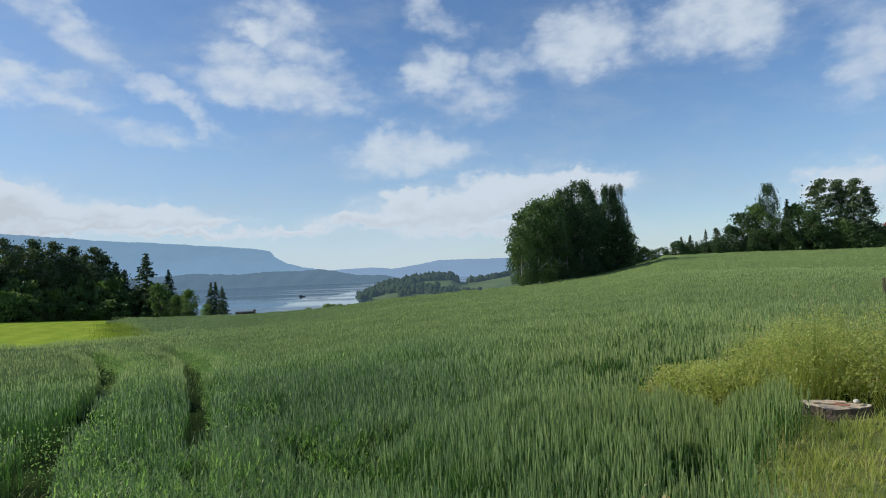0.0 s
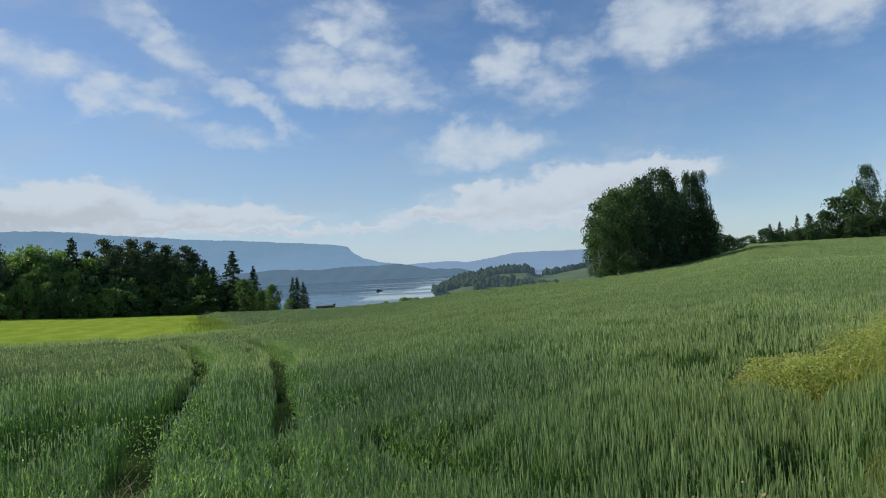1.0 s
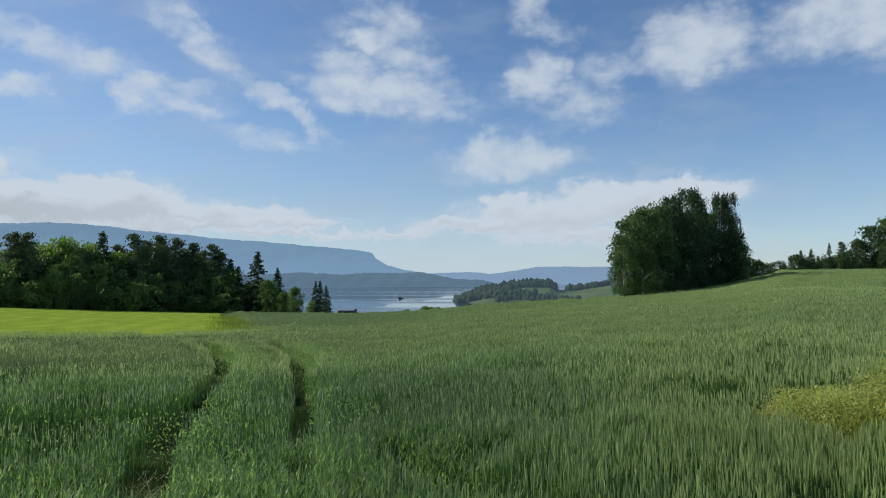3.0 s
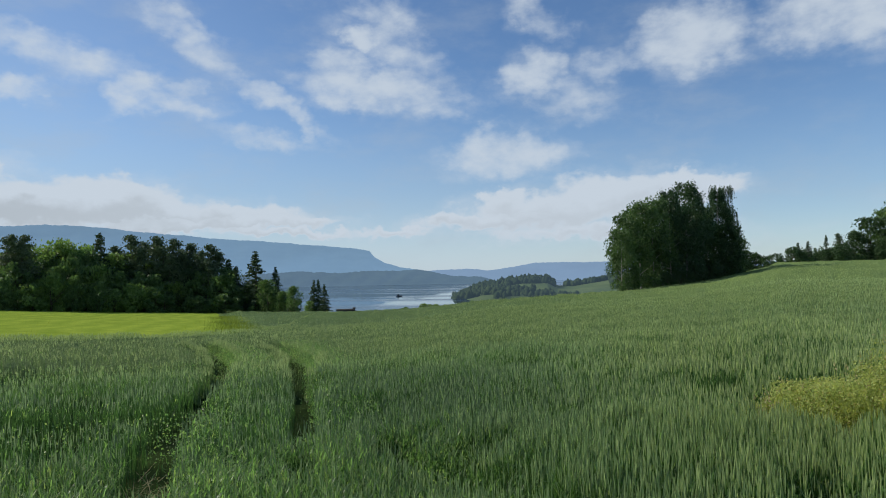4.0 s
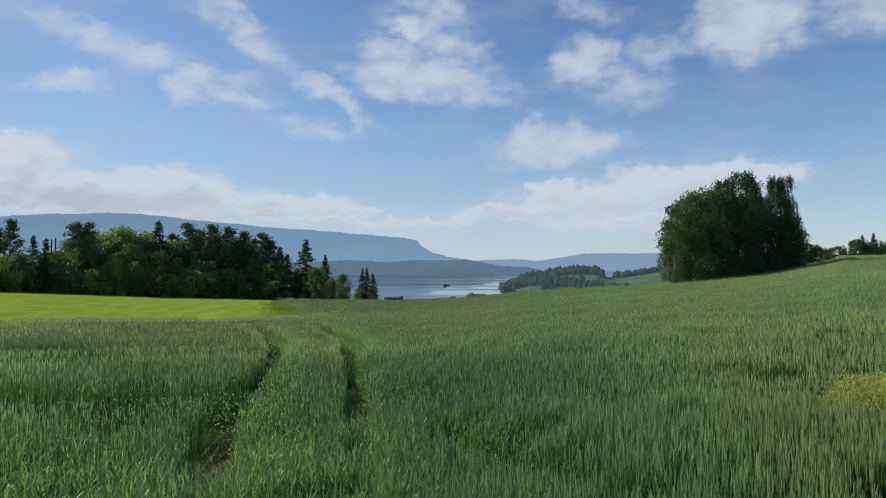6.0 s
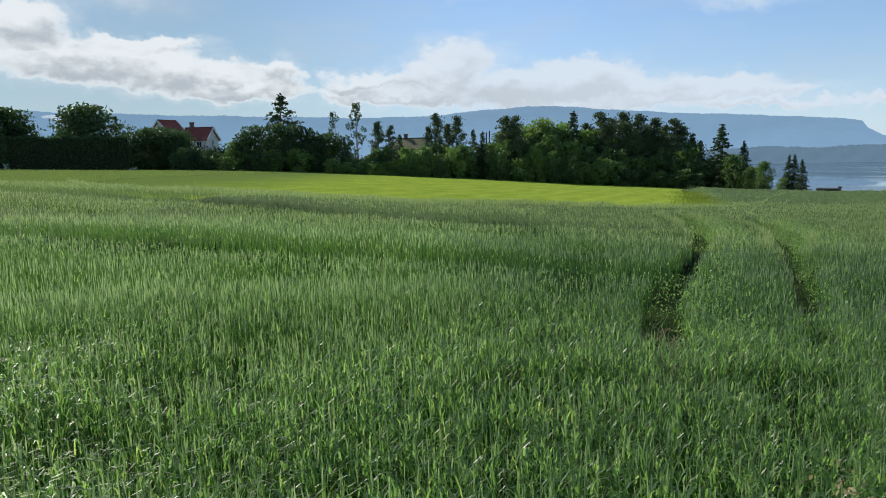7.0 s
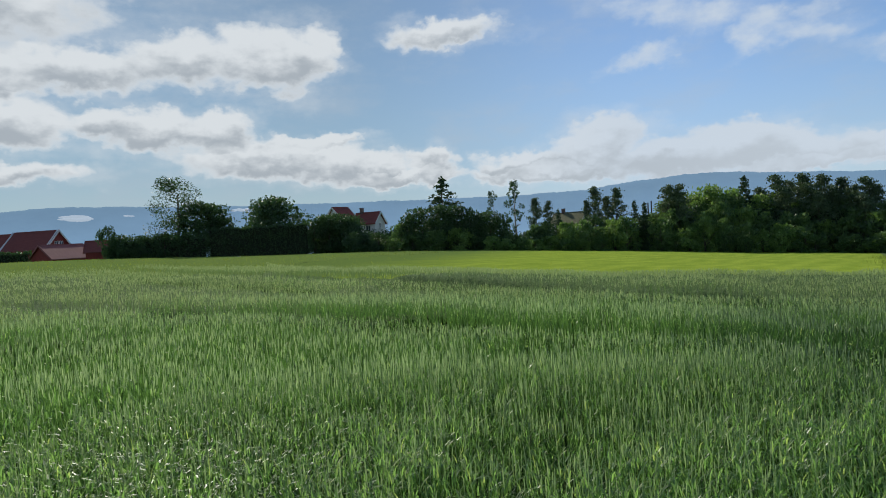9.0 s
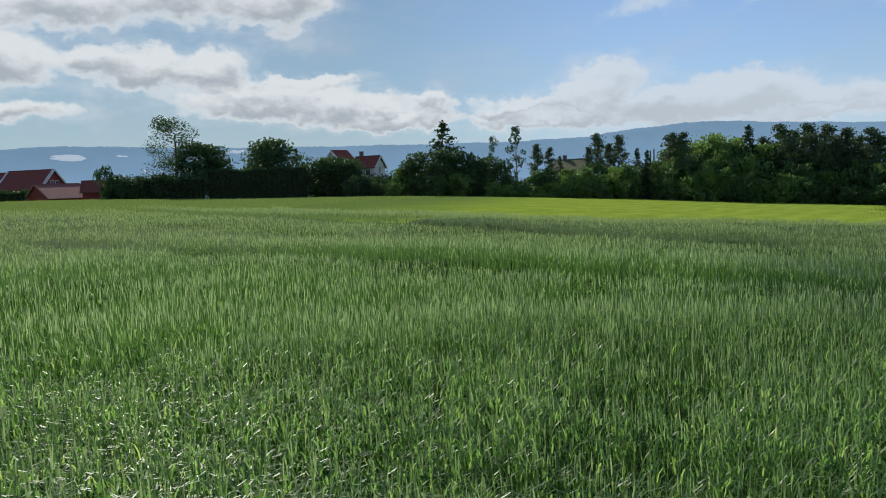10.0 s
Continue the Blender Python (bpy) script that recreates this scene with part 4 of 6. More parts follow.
# wood on the hill's shoulder
for i, (a, el, k, dr, sx) in enumerate(((-19.6, 1.5, 3, 6, 1.2), (-20.3, 1.9, 3, 4, 1.1), (-21.0, 2.0, 3, 6, 1.2), (-22.2, 2.4, 3, 5, 0.8), (-23.0, 2.5, 0, 7, 0.9), (-24.0, 2.6, 2, 5, 1.0),
                                        (-25.0, 3.6, 2, 6, 1.0), (-25.9, 4.2, 1, 6, 0.9), (-26.8, 5.9, 4, 5, 0.7), (-27.6, 3.0, 2, 2, 0.9), (-28.2, 4.4, 3, 4, 0.8), (-29.0, 4.0, 1, 5, 0.9),
                                        (-30.4, 5.8, 0, 6, 1.1), (-31.6, 5.6, 0, 8, 1.0), (-32.6, 5.6, 0, 6, 1.0), (-33.4, 4.9, 0, 8, 0.9), (-29.8, 3.4, 2, 2, 1.0), (-31.8, 2.6, 1, 2, 1.0), (-26.2, 2.2, 2, 2, 1.0),
                                        (-36, 4.2, 0, 10, 1), (-38, 4.8, 1, 10, 1), (-40, 4.5, 0, 8, 1), (-37, 2.5, 2, 4, 1))):
    er = float(edge(a)[0]) + dr
    root, h0 = ((PINES[i % 2], 12), (TREES[0], 8), (TREES[1], 8), (SPRUCES[i % 2], 11), (BIRCHES[0], 13))[k]
    plant_tree(root, a, er, top_height(a, er, el) / h0, rng.uniform(0, 360), "hill wood", sx=sx)
for i in range(15):
    a = -18.8 - i * 1.1
    plant_tree(SHRUBS[(1, 1, 0)[i % 3]], a, float(edge(a)[0]) + 2, top_height(a, float(edge(a)[0]) + 2, 1.1 + 0.5 * math.sin(i * 2.1) + 0.05 * i) / 4, i * 77, "hill shrubs", sx=1.1)
for a, el in ((-16.6, 1.4), (-17.3, 1.1), (-17.9, 0.8)):
    plant_tree(SHRUBS[1], a, 108, top_height(a, 108, el) / 4, rng.uniform(0, 360), "hill shrubs")

# gardens along the road side of the meadow
GARDEN = [(43.0, 0.6, 0), (44.2, 2.1, 5), (45.0, 2.3, 5), (45.8, 0.9, 0), (46.8, 0.8, 2), (47.6, 0.2, 0), (48.4, 1.2, 1), (49.5, 0.9, 0), (50.6, 0.8, 2), (51.4, 2.0, 5), (52.4, 1.0, 1),
          (53.4, 0.7, 0), (56.3, 1.9, 1), (57.4, 2.2, 4), (58.3, 2.0, 1), (59.2, 2.6, 1), (60.3, 2.9, 4), (61.8, 3.0, 4), (63.4, 2.9, 4), (64.6, 2.2, 1), (65.3, 1.6, 0), (62.3, 0.8, 0), (60.2, 0.9, 2), (64.3, 0.5, 0),
          (66.6, 0.35, 0), (67.6, 0.45, 0), (68.5, 0.9, 1), (69.3, 2.3, 1), (70.2, 2.5, 4), (71.5, 2.7, 4), (72.7, 2.4, 1), (98.5, 2.4, 1), (97.5, 2.2, 1), (99.8, 2.3, 1)]
for i, (a, el, k) in enumerate(GARDEN):
    er = float(edge(a)[0]) + (3 if el < 1.2 else 6)
    h = top_height(a, er, el)
    if k == 5:
        plant_tree(SPRUCES[1], a, er, h / 11, rng.uniform(0, 360), "garden trees", sx=0.9)
    elif k == 4:
        plant_tree(TREES[1], a, er, h / 8, rng.uniform(0, 360), "garden trees", sx=1.1)
    else:
        plant_tree(SHRUBS[k], a, er, h / 4, rng.uniform(0, 360), "garden shrubs", sx=min(1.3, 4.4 / h))
for a, el, k, dr, sx in ((48.2, 3.75, 0, 14, 0.8), (46.4, 3.45, 1, 14, 0.85), (41.4, 3.4, 0, 8, 0.85), (53.3, 3.1, 1, 14, 0.8), (52.2, 2.8, 0, 15, 0.7), (47.2, 2.8, 1, 16, 0.8), (48.9, 2.6, 1, 15, 0.7)):
    er = float(edge(a)[0]) + dr
    plant_tree(PINES[k], a, er, top_height(a, er, el) / 12, rng.uniform(0, 360), "garden pines", sx=sx)
for a, el, k, sx in ((57.2, 0.0, 2, 1.3), (56.0, -0.3, 2, 1.5), (54.8, -0.2, 0, 1.2), (53.6, -0.5, 2, 1.6), (52.3, -0.3, 2, 1.3), (51.0, -0.6, 0, 1.5), (49.6, -0.7, 2, 1.3), (47.9, -0.6, 0, 1.2), (66.0, 0.3, 0, 1.2), (67.3, 0.9, 1, 1.0), (69.2, 1.1, 1, 1.0)):
    r = float(edge(a)[0]) + 0.5
    plant_tree(SHRUBS[k], a, r, top_height(a, r, el) / 4, a * 31, "garden shrubs", sx=sx)
for a, el, sx in ((88.7, 2.6, 0.5), (87.9, 1.9, 0.8), (86.2, 1.75, 0.9), (84.7, 1.9, 0.9)):
    plant_tree(SHRUBS[1], a, 115, top_height(a, 115, el) / 4, a * 50, "garden shrubs", sx=sx)
er = float(edge(61.3)[0]) + 14
FIR = make_tree("spruce", 83, 11, 7.4, "fir_tree", "upright garden fir with open tiers of branches", n=2400, leaf=NEEDLE, size=0.2, base=0.25)
plant_tree(FIR, 61.3, er, top_height(61.3, er, 5.45) / 11, 20, sx=1.25)
ASH = make_tree("broad", 91, 13, 6.8, "ash_tree", "tall thin-leaved tree showing sky between its branches", n=7600, leaf=DARK, size=0.12, base=0.2, lobes=60)
plant_tree(ASH, 83.6, 122, top_height(83.6, 122, 6.4) / 13, 30, sx=1.3)
for a, el, sx in ((97.9, 2.5, 1.3), (71.9, 2.75, 1.0), (70.6, 2.8, 1.0), (69.3, 2.55, 0.9), (80.9, 4.1, 0.95)):
    plant_tree(TREES[1], a, 121, top_height(a, 121, el) / 8, a * 37, "garden trees", sx=sx)
plant_tree(TREES[1], 82.0, 122, top_height(82.0, 122, 4.3) / 8, 140, "garden trees", sx=1.05)
plant_tree(TREES[1], 80.4, 123, top_height(80.4, 123, 3.0) / 8, 10, "garden trees", sx=1.2)
OAK = make_tree("broad", 92, 8.5, 8.5, "round_tree", "round-headed dark tree behind a clipped hedge", n=5600, leaf=DARK, size=0.2, base=0.35, lobes=30, shape=0.45)
plant_tree(OAK, 75.7, 124, top_height(75.7, 124, 4.5) / 8.5, 30, sx=1.2)
THIN = make_tree("broad", 93, 11, 3.2, "young_birch", "slender sparse young birch with pale twigs", n=900, leaf=BIRCH, bark=BIRCH_BARK, size=0.16, base=0.3, lobes=16)
plant_tree(THIN, 55.1, 124, top_height(55.1, 124, 4.8) / 11, 0)
plant_tree(THIN, 57.0, 126, top_height(57.0, 126, 4.0) / 11, 60, label="half-bare slender tree with few leaves", sx=0.7)

# ---- the crops ----
def wheel_line(points, n=200):
    """A smooth line through a few points of the plan."""
    p = np.array(points, float)
    t = np.arange(len(p))
    s = np.linspace(0, len(p) - 1, n)
    i = np.clip(s.astype(int), 0, len(p) - 2)
    f = (s - i)[:, None]
    pm, p0, p1, p2 = p[np.maximum(i - 1, 0)], p[i], p[i + 1], p[np.minimum(i + 2, len(p) - 1)]
    return 0.5 * (2 * p0 + (p1 - pm) * f + (2 * pm - 5 * p0 + 4 * p1 - p2) * f ** 2 + (3 * p0 - pm - 3 * p1 + p2) * f ** 3)


TRACKS = [
    (wheel_line([(-3.3, 4.9), (-3.75, 5.7), (-4.2, 6.5), (-4.8, 7.75), (-5.9, 10.4), (-7.35, 14.0), (-8.6, 16.7), (-9.7, 18.7), (-11.15, 20.9), (-12.7, 22.7)]), 0.24),
    (wheel_line([(-3.05, 7.9), (-3.35, 8.7), (-4.12, 10.8), (-5.75, 14.8), (-7.0, 18.2), (-8.7, 21.4), (-10.5, 24.2)]), 0.17),
    (wheel_line([(-5.0, 8.9), (-6.5, 7.3), (-7.5, 6.5), (-8.45, 5.7), (-9.75, 4.7), (-12.1, 3.65), (-14.3, 2.0), (-16.9, -0.6), (-20.2, -2.6)]), 0.5),
    (wheel_line([(-5.6, 14.6), (-6.3, 16.4), (-7.0, 18.2), (-8.7, 21.4), (-10.5, 24.2)]), 0.34),
    (wheel_line([(-8.3, 16.2), (-9.7, 18.7), (-11.15, 20.9), (-12.7, 22.7)]), 0.34),
    (wheel_line([(-1.75, 7.0), (-1.1, 5.95), (-0.6, 5.3), (-0.16, 4.8), (0.25, 4.5)]), 0.16),
    (wheel_line([(-3.5, 6.5), (-3.05, 6.35), (-2.6, 6.45), (-2.3, 5.9)]), 0.13),
    (wheel_line([(-8.9, 17.0), (-11.6, 12.9), (-14.0, 10.9), (-16.5, 10.0), (-19.8, 8.7), (-23.4, 7.1), (-29.2, 5.1), (-34.0, 3.4), (-44.0, 0.4)]), 0.62),
]
# bearing and distance of the two furrows that cross the view of the farm, and how much taller the crop stands beyond them
FURROWS = [(np.array([38, 45.8, 54.3, 64.3, 73.2, 82, 92, 97.5]), np.array([9.9, 9.95, 10.2, 10.85, 12.65, 14.45, 16.9, 20.4]), 0.15, 3.0),
           (np.array([36, 41.9, 52.1, 58.8, 66.3, 73.1, 80.1, 84.3, 89.5]), np.array([18.6, 17.4, 17.8, 19.3, 21.6, 24.5, 29.6, 34.2, 44.0]), 0.26, 6.0)]


def track_gap(x, y):
    """How far each place is from the middle of the nearest wheel track, in half widths."""
    best = np.full(len(x), 9.0)
    for line, half in TRACKS:
        near = (x > line[:, 0].min() - 1) & (x < line[:, 0].max() + 1) & (y > line[:, 1].min() - 1) & (y < line[:, 1].max() + 1)
        idx = np.nonzero(near)[0]
        for chunk in np.array_split(idx, max(1, len(idx) // 20000)):
            if len(chunk):
                d = np.sqrt(((x[chunk, None] - line[None, ::2, 0]) ** 2 + (y[chunk, None] - line[None, ::2, 1]) ** 2).min(1)) / half
                best[chunk] = np.minimum(best[chunk], d)
    return best


# the bright meadow lies between these bearings and behind this line
MEADOW_LINE = [(-30, 999), (22.0, 46), (24.9, 37.5), (27.2, 35), (31.5, 32.2), (35.6, 31.4), (39.4, 30.2), (43, 29.8), (47, 28), (56.3, 26.2), (65.6, 29.4), (72.7, 33.7), (76.7, 41.8), (79.5, 60), (90, 999), (180, 999)]
ML_A, ML_R = (np.array(c, float) for c in zip(*MEADOW_LINE))


def in_meadow(x, y, grow=0.0):
    az, r = np.degrees(np.arctan2(-x, y)), np.hypot(x, y)
    right = x < -10.3 - 0.535 * (y - 23.6) + 0.5 * np.sin(y * 0.4) + 0.15 * np.sin(y * 2.1) + grow
    return (r > np.interp(az, ML_A, ML_R) + 0.35 * np.sin(az * 1.7) - 0.15 * grow) & right & (az < 90)


def in_strip(x, y):
    """Unmown grass between the crop, the bright meadow and the garden hedges."""
    az, r = np.degrees(np.arctan2(-x, y)), np.hypot(x, y)
    wave = 0.8 * np.sin(az * 1.9) + 0.4 * np.sin(az * 4.7)
    return (az > 55) & (az < 112) & (r > np.interp(az, [55, 59, 64, 69.3, 74.3, 79.2, 84, 89.5, 94, 99.5, 112], [126, 112, 88, 73, 64, 43, 44.5, 46.5, 51.5, 56, 60]) + wave)


def bank_of(x, y):
    """The strip of tall weeds along the corner of the field."""
    az, r = np.degrees(np.arctan2(-x, y)), np.hypot(x, y)
    wave = 0.35 * np.sin(az * 0.9) + 0.2 * np.sin(az * 2.3)
    return (az < -16.3) & (az > -75) & (r > 7.5 + wave + np.clip((az + 24) * 0.02, -0.4, 0.4)) & (r < np.interp(az, [-25, -17], [10.2, 8.6]) + wave)


def in_margin(x, y):
    """Rough grass beside the field, where the stump stands."""
    az, r = np.degrees(np.arctan2(-x, y)), np.hypot(x, y)
    az = az + 1.2 * np.sin(r * 2.1) + 2.6 * np.sin(37 * x + 59 * y)
    return ((az < -25.5) & (az > -120) & (r < 7.8)) | bank_of(x, y)


def scatter(rng, count, r0, r1, a0=-46.0, a1=118.0, p=2.0):
    r = rng.uniform(r0 ** p, r1 ** p, count) ** (1 / p)
    a = np.radians(rng.uniform(a0, a1, count))
    return -r * np.sin(a) , r * np.cos(a)


def clear_of_path(x, y, gap):
    """Away from the trodden strip along the field's edge."""
    t = np.clip((x * -1.9 + y * -1.77) / 6.74, -0.2, 1.3)
    return np.hypot(x + 1.9 * t, y + 1.77 * t) > gap


def crop_height(x, y):
    z = 0.62 + 0.04 * np.sin(x * 0.9 + 0.7 * y) * np.sin(y * 0.8) + 0.03 * np.sin(2.3 * x - y)
    az, r = np.degrees(np.arctan2(-x, y)), np.hypot(x, y)
    corner = np.clip((-az - 15) / 9, 0, 1) * np.clip((10.5 - r) / 2, 0, 1)
    z = z * (1 - 0.5 * corner)
    for fa, fr, lift, reach in FURROWS:
        past = r - np.interp(az, fa, fr)
        z = z + lift * (past > 0) * np.clip(1.4 - past / reach, 0, 1) * np.clip((az - fa[0]) / 8, 0, 1) * np.clip((fa[-1] + 6 - az) / 10, 0, 1)
    return z


def keep_crop(x, y):
    az, r = np.degrees(np.arctan2(-x, y)), np.hypot(x, y)
    er = np.interp(az, E_AZ, E_R)
    return ~in_meadow(x, y) & ~in_strip(x, y) & ~in_margin(x, y) & (r < er + 1.0) & (x * 1.77 - y * 1.9 < 0.9)


SPINDLE = (0.45, 0.9, 1.0, 0.7, 0.2)


def crop_band(name, seed, count, r0, r1, level, a1):
    rng = np.random.default_rng(seed)
    x, y = scatter(rng, count, r0, r1, -41.0, a1, 2.0 if level == 0 else 1.0)
    if level < 2:
        ex, ey = scatter(rng, count // 3, r0, r1, -41.0, 20.0, 2.0 if level == 0 else 1.0)
        x, y = np.concatenate([x, ex]), np.concatenate([y, ey])
    if level == 2:
        # thick stands along the furrows' edges
        for line, half in TRACKS:
            far = line[np.hypot(line[:, 0], line[:, 1]) > 14]
            m = len(far) * 26
            if m:
                t, d = rng.uniform(0, 6.28, m), half * rng.uniform(1.05, 2.2, m)
                p = far[rng.integers(0, len(far), m)] + np.stack([np.cos(t) * d, np.sin(t) * d], 1)
                x, y = np.concatenate([x, p[:, 0]]), np.concatenate([y, p[:, 1]])
        t = rng.uniform(20, 84, 14000)
        d = np.interp(t, ML_A, ML_R) + 0.35 * np.sin(t * 1.7) - rng.uniform(0, 1, 14000) ** 1.5 * 2.5
        x, y = np.concatenate([x, -d * np.sin(np.radians(t))]), np.concatenate([y, d * np.cos(np.radians(t))])
    k = keep_crop(x, y) & clear_of_path(x, y, 0.8)
    if level == 1:
        k &= rng.uniform(size=len(x)) < np.clip((19.2 - np.hypot(x, y)) / 4.5, 0, 1)
    x, y = x[k], y[k]
    g = track_gap(x, y)
    thin = np.sin(x * 1.3 + 2.0) * np.sin(y * 1.1 + 0.6) + 0.6 * np.sin(2.9 * x + 1.7 * y) + 0.5 * np.sin(5.3 * x - 4.1 * y)
    k = ((g > 1.0) | (rng.uniform(size=len(x)) < np.where(np.hypot(x, y) < 6.0, 0.45, 0.1))) & (rng.uniform(size=len(x)) < 1.0 - 0.55 * (thin > 0.85) * (level < 2))
    x, y, g, thin = x[k], y[k], g[k], thin[k]
    n = len(x)
    base = np.stack([x, y, ground(x, y) - 0.02], 1)
    h = crop_height(x, y) * rng.uniform(0.86, 1.08, n) * np.where(g < 1.0, 0.26, np.where(g < 1.3, 0.9, 1.0)) * (1 - 0.12 * (thin > 0.85))
    az = rng.uniform(0, 2 * np.pi, n)
    U = rng.uniform
    stems, flags, ears = [], [], []
    bearing, r = np.degrees(np.arctan2(-x, y)), np.hypot(x, y)
    # lush leafy growth where the field meets the trodden verge, and in the crop between the wheel tracks
    lush = np.clip((np.interp(bearing, [20, 30, 45, 65], [8.6, 8.6, 7.4, 5.4]) - (1.9 * y - 1.77 * x) / 2.6 + 0.6 * np.sin(2 * x + y)) / 2.2, 0, 1) * np.clip((bearing - 12) / 20, 0, 1)
    between = np.clip(1.35 - np.abs(bearing - 21) / 13 + 0.25 * np.sin(1.7 * x + 2.3 * y), 0, 1) * np.clip((10.5 - r) / 3, 0, 1)
    leafy = np.maximum(lush, 0.9 * between)
    eared = U(size=n) < np.interp(bearing, [-10, 6, 35], [1.0, 0.85, 0.8]) * np.where(g < 1.0, 0.15, 1.0) * (1 - 0.5 * leafy) * np.where(thin > 0.85, 0.6, 1.0)
    up = np.array([0, 0, 1.0])
    m = int(eared.sum())
    if level == 0:
        lean = np.abs(rng.normal(0, 0.04, n))
        out = np.stack([np.cos(az) * np.sin(lean), np.sin(az) * np.sin(lean), np.cos(lean)], 1)
        stems.append(strips(base, az, h, lean, np.zeros(n), np.full(n, 0.005), 1, U(0, 6.28, n)))
        for f in (0.30, 0.55):
            stems.append(strips(base + out * (h * f)[:, None], U(0, 6.28, n), h * U(0.30, 0.48, n), U(0.05, 0.25, n), U(0.2, 1.3, n), U(0.005, 0.009, n), 2))
        for f, share in ((0.84, 0.45), (0.66, 0.35), (0.92, 0.08)):
            k = U(size=n) < share + 0.75 * leafy
            m2 = int(k.sum())
            wide = 1 + 0.25 * leafy[k]
            flags.append(strips(base[k] + out[k] * (h[k] * f)[:, None], U(0, 6.28, m2), U(0.10, 0.21, m2), U(0.05, 0.35, m2), U(1.4, 3.3, m2), U(0.0055, 0.0095, m2) * wide, 4))
        for turn in (0, 1.57):
            ears.append(strips(base[eared] + out[eared] * h[eared][:, None] * 0.95, az[eared], U(0.08, 0.125, m) * np.interp(bearing[eared], [-5, 25], [1.2, 1.0]), lean[eared], U(0, 0.25, m), U(0.0068, 0.0102, m) * np.interp(bearing[eared], [-5, 25], [1.05, 0.85]), 2, az[eared] + turn, SPINDLE))
    elif level == 1:
        stems.append(strips(base, az, h, np.abs(rng.normal(0, 0.03, n)), np.zeros(n), np.full(n, 0.008), 1, U(0, 6.28, n)))
        stems.append(strips(base + up * (h * 0.5)[:, None], U(0, 6.28, n), h * U(0.3, 0.45, n), U(0.03, 0.25, n), U(0.2, 1.0, n), U(0.009, 0.014, n), 1))
        k = U(size=n) < 0.22 + 0.7 * leafy
        m2 = int(k.sum())
        flags.append(strips(base[k] + up * (h[k] * U(0.65, 0.88, m2))[:, None], U(0, 6.28, m2), U(0.10, 0.19, m2), U(0.05, 0.35, m2), U(1.2, 3.0, m2), U(0.009, 0.013, m2), 3))
        ears.append(strips(base[eared] + up * (h[eared] * 0.96)[:, None], az[eared], U(0.08, 0.125, m), U(0, 0.1, m), U(0, 0.2, m), U(0.008, 0.012, m) * np.interp(r[eared], [7, 19], [0.95, 1.2]), 2, U(0, 6.28, m), SPINDLE))
    else:
        wid = 0.00055 * r + 0.003
        deep = np.where(g > 2.4, 0.40, 0.0)
        k = U(size=n) < 0.5
        m2 = int(k.sum())
        stems.append(strips(base[k] + up * deep[k][:, None], U(0, 6.28, m2), np.maximum(h[k] * U(0.9, 1.03, m2) - deep[k], 0.08), U(0, 0.12, m2), U(0, 0.3, m2), U(0.7, 1.3, m2) * wid[k], 1, U(0, 6.28, m2)))
        k = U(size=n) < 0.2
        m2 = int(k.sum())
        flags.append(leaves(rng, base[k] + rng.normal(0, 0.08, (m2, 3)) * (1, 1, 0) + up * (h[k] * U(0.85, 1.0, m2))[:, None], 0.022 if level == 2 else 0.04))
        ears.append(strips(base[eared] + up * (h[eared] * 0.95)[:, None], U(0, 6.28, m), U(0.07, 0.11, m), U(0, 0.12, m), U(0, 0.2, m), U(0.7, 1.2, m) * wid[eared], 1))
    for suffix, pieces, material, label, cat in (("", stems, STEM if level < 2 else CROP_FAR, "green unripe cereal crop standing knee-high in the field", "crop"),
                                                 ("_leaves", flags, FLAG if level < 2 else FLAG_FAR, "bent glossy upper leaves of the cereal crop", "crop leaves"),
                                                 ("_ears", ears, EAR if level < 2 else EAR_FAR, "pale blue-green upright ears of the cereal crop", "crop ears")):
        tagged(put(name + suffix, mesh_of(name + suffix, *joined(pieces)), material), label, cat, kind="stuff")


crop_band("cereal_crop", 1, 30000, 0.6, 7.5, 0, 132)
crop_band("cereal_crop", 2, 84000, 7.0, 19.0, 1, 112)
crop_band("cereal_crop", 3, 115000, 15.5, 44.0, 2, 105)
crop_band("cereal_crop", 4, 82000, 40.0, 152.0, 3, 104)

# the closed canopy that the far crop's leaves make below the ears
v, q = polar_sheet(np.arange(-46, 107, 0.4), np.concatenate([np.arange(14.0, 44, 0.3), np.arange(44, 154, 1.2)]), 0.0)
x, y = v[:, 0], v[:, 1]
r = np.hypot(x, y)
dip = np.clip((track_gap(x, y) - 1.0) / 0.9, 0.1, 1)
v[:, 2] += crop_height(x, y) * np.interp(r, [14, 26, 150], [0.45, 0.76, 0.8]) * dip * np.clip((x + 10.3 + 0.535 * (y - 23.6)) / 2.5 + 9.0 * (r < np.interp(np.degrees(np.arctan2(-x, y)), ML_A, ML_R) - 0.5), 0.12, 1) + np.random.default_rng(3).normal(0, 0.045, len(v)) * np.clip(r / 40, 0.6, 1.6)
c = v[q].mean(1)
q = q[(keep_crop(c[:, 0], c[:, 1]) | in_meadow(c[:, 0], c[:, 1]) & ~in_meadow(c[:, 0], c[:, 1], -0.9)) & (track_gap(c[:, 0], c[:, 1]) > 1.0)]
used, back = np.unique(q, return_inverse=True)
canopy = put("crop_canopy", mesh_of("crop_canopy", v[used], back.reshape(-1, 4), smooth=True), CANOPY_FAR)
tagged(canopy, "closed olive-green leaf canopy of the distant cereal crop", "crop", kind="stuff")

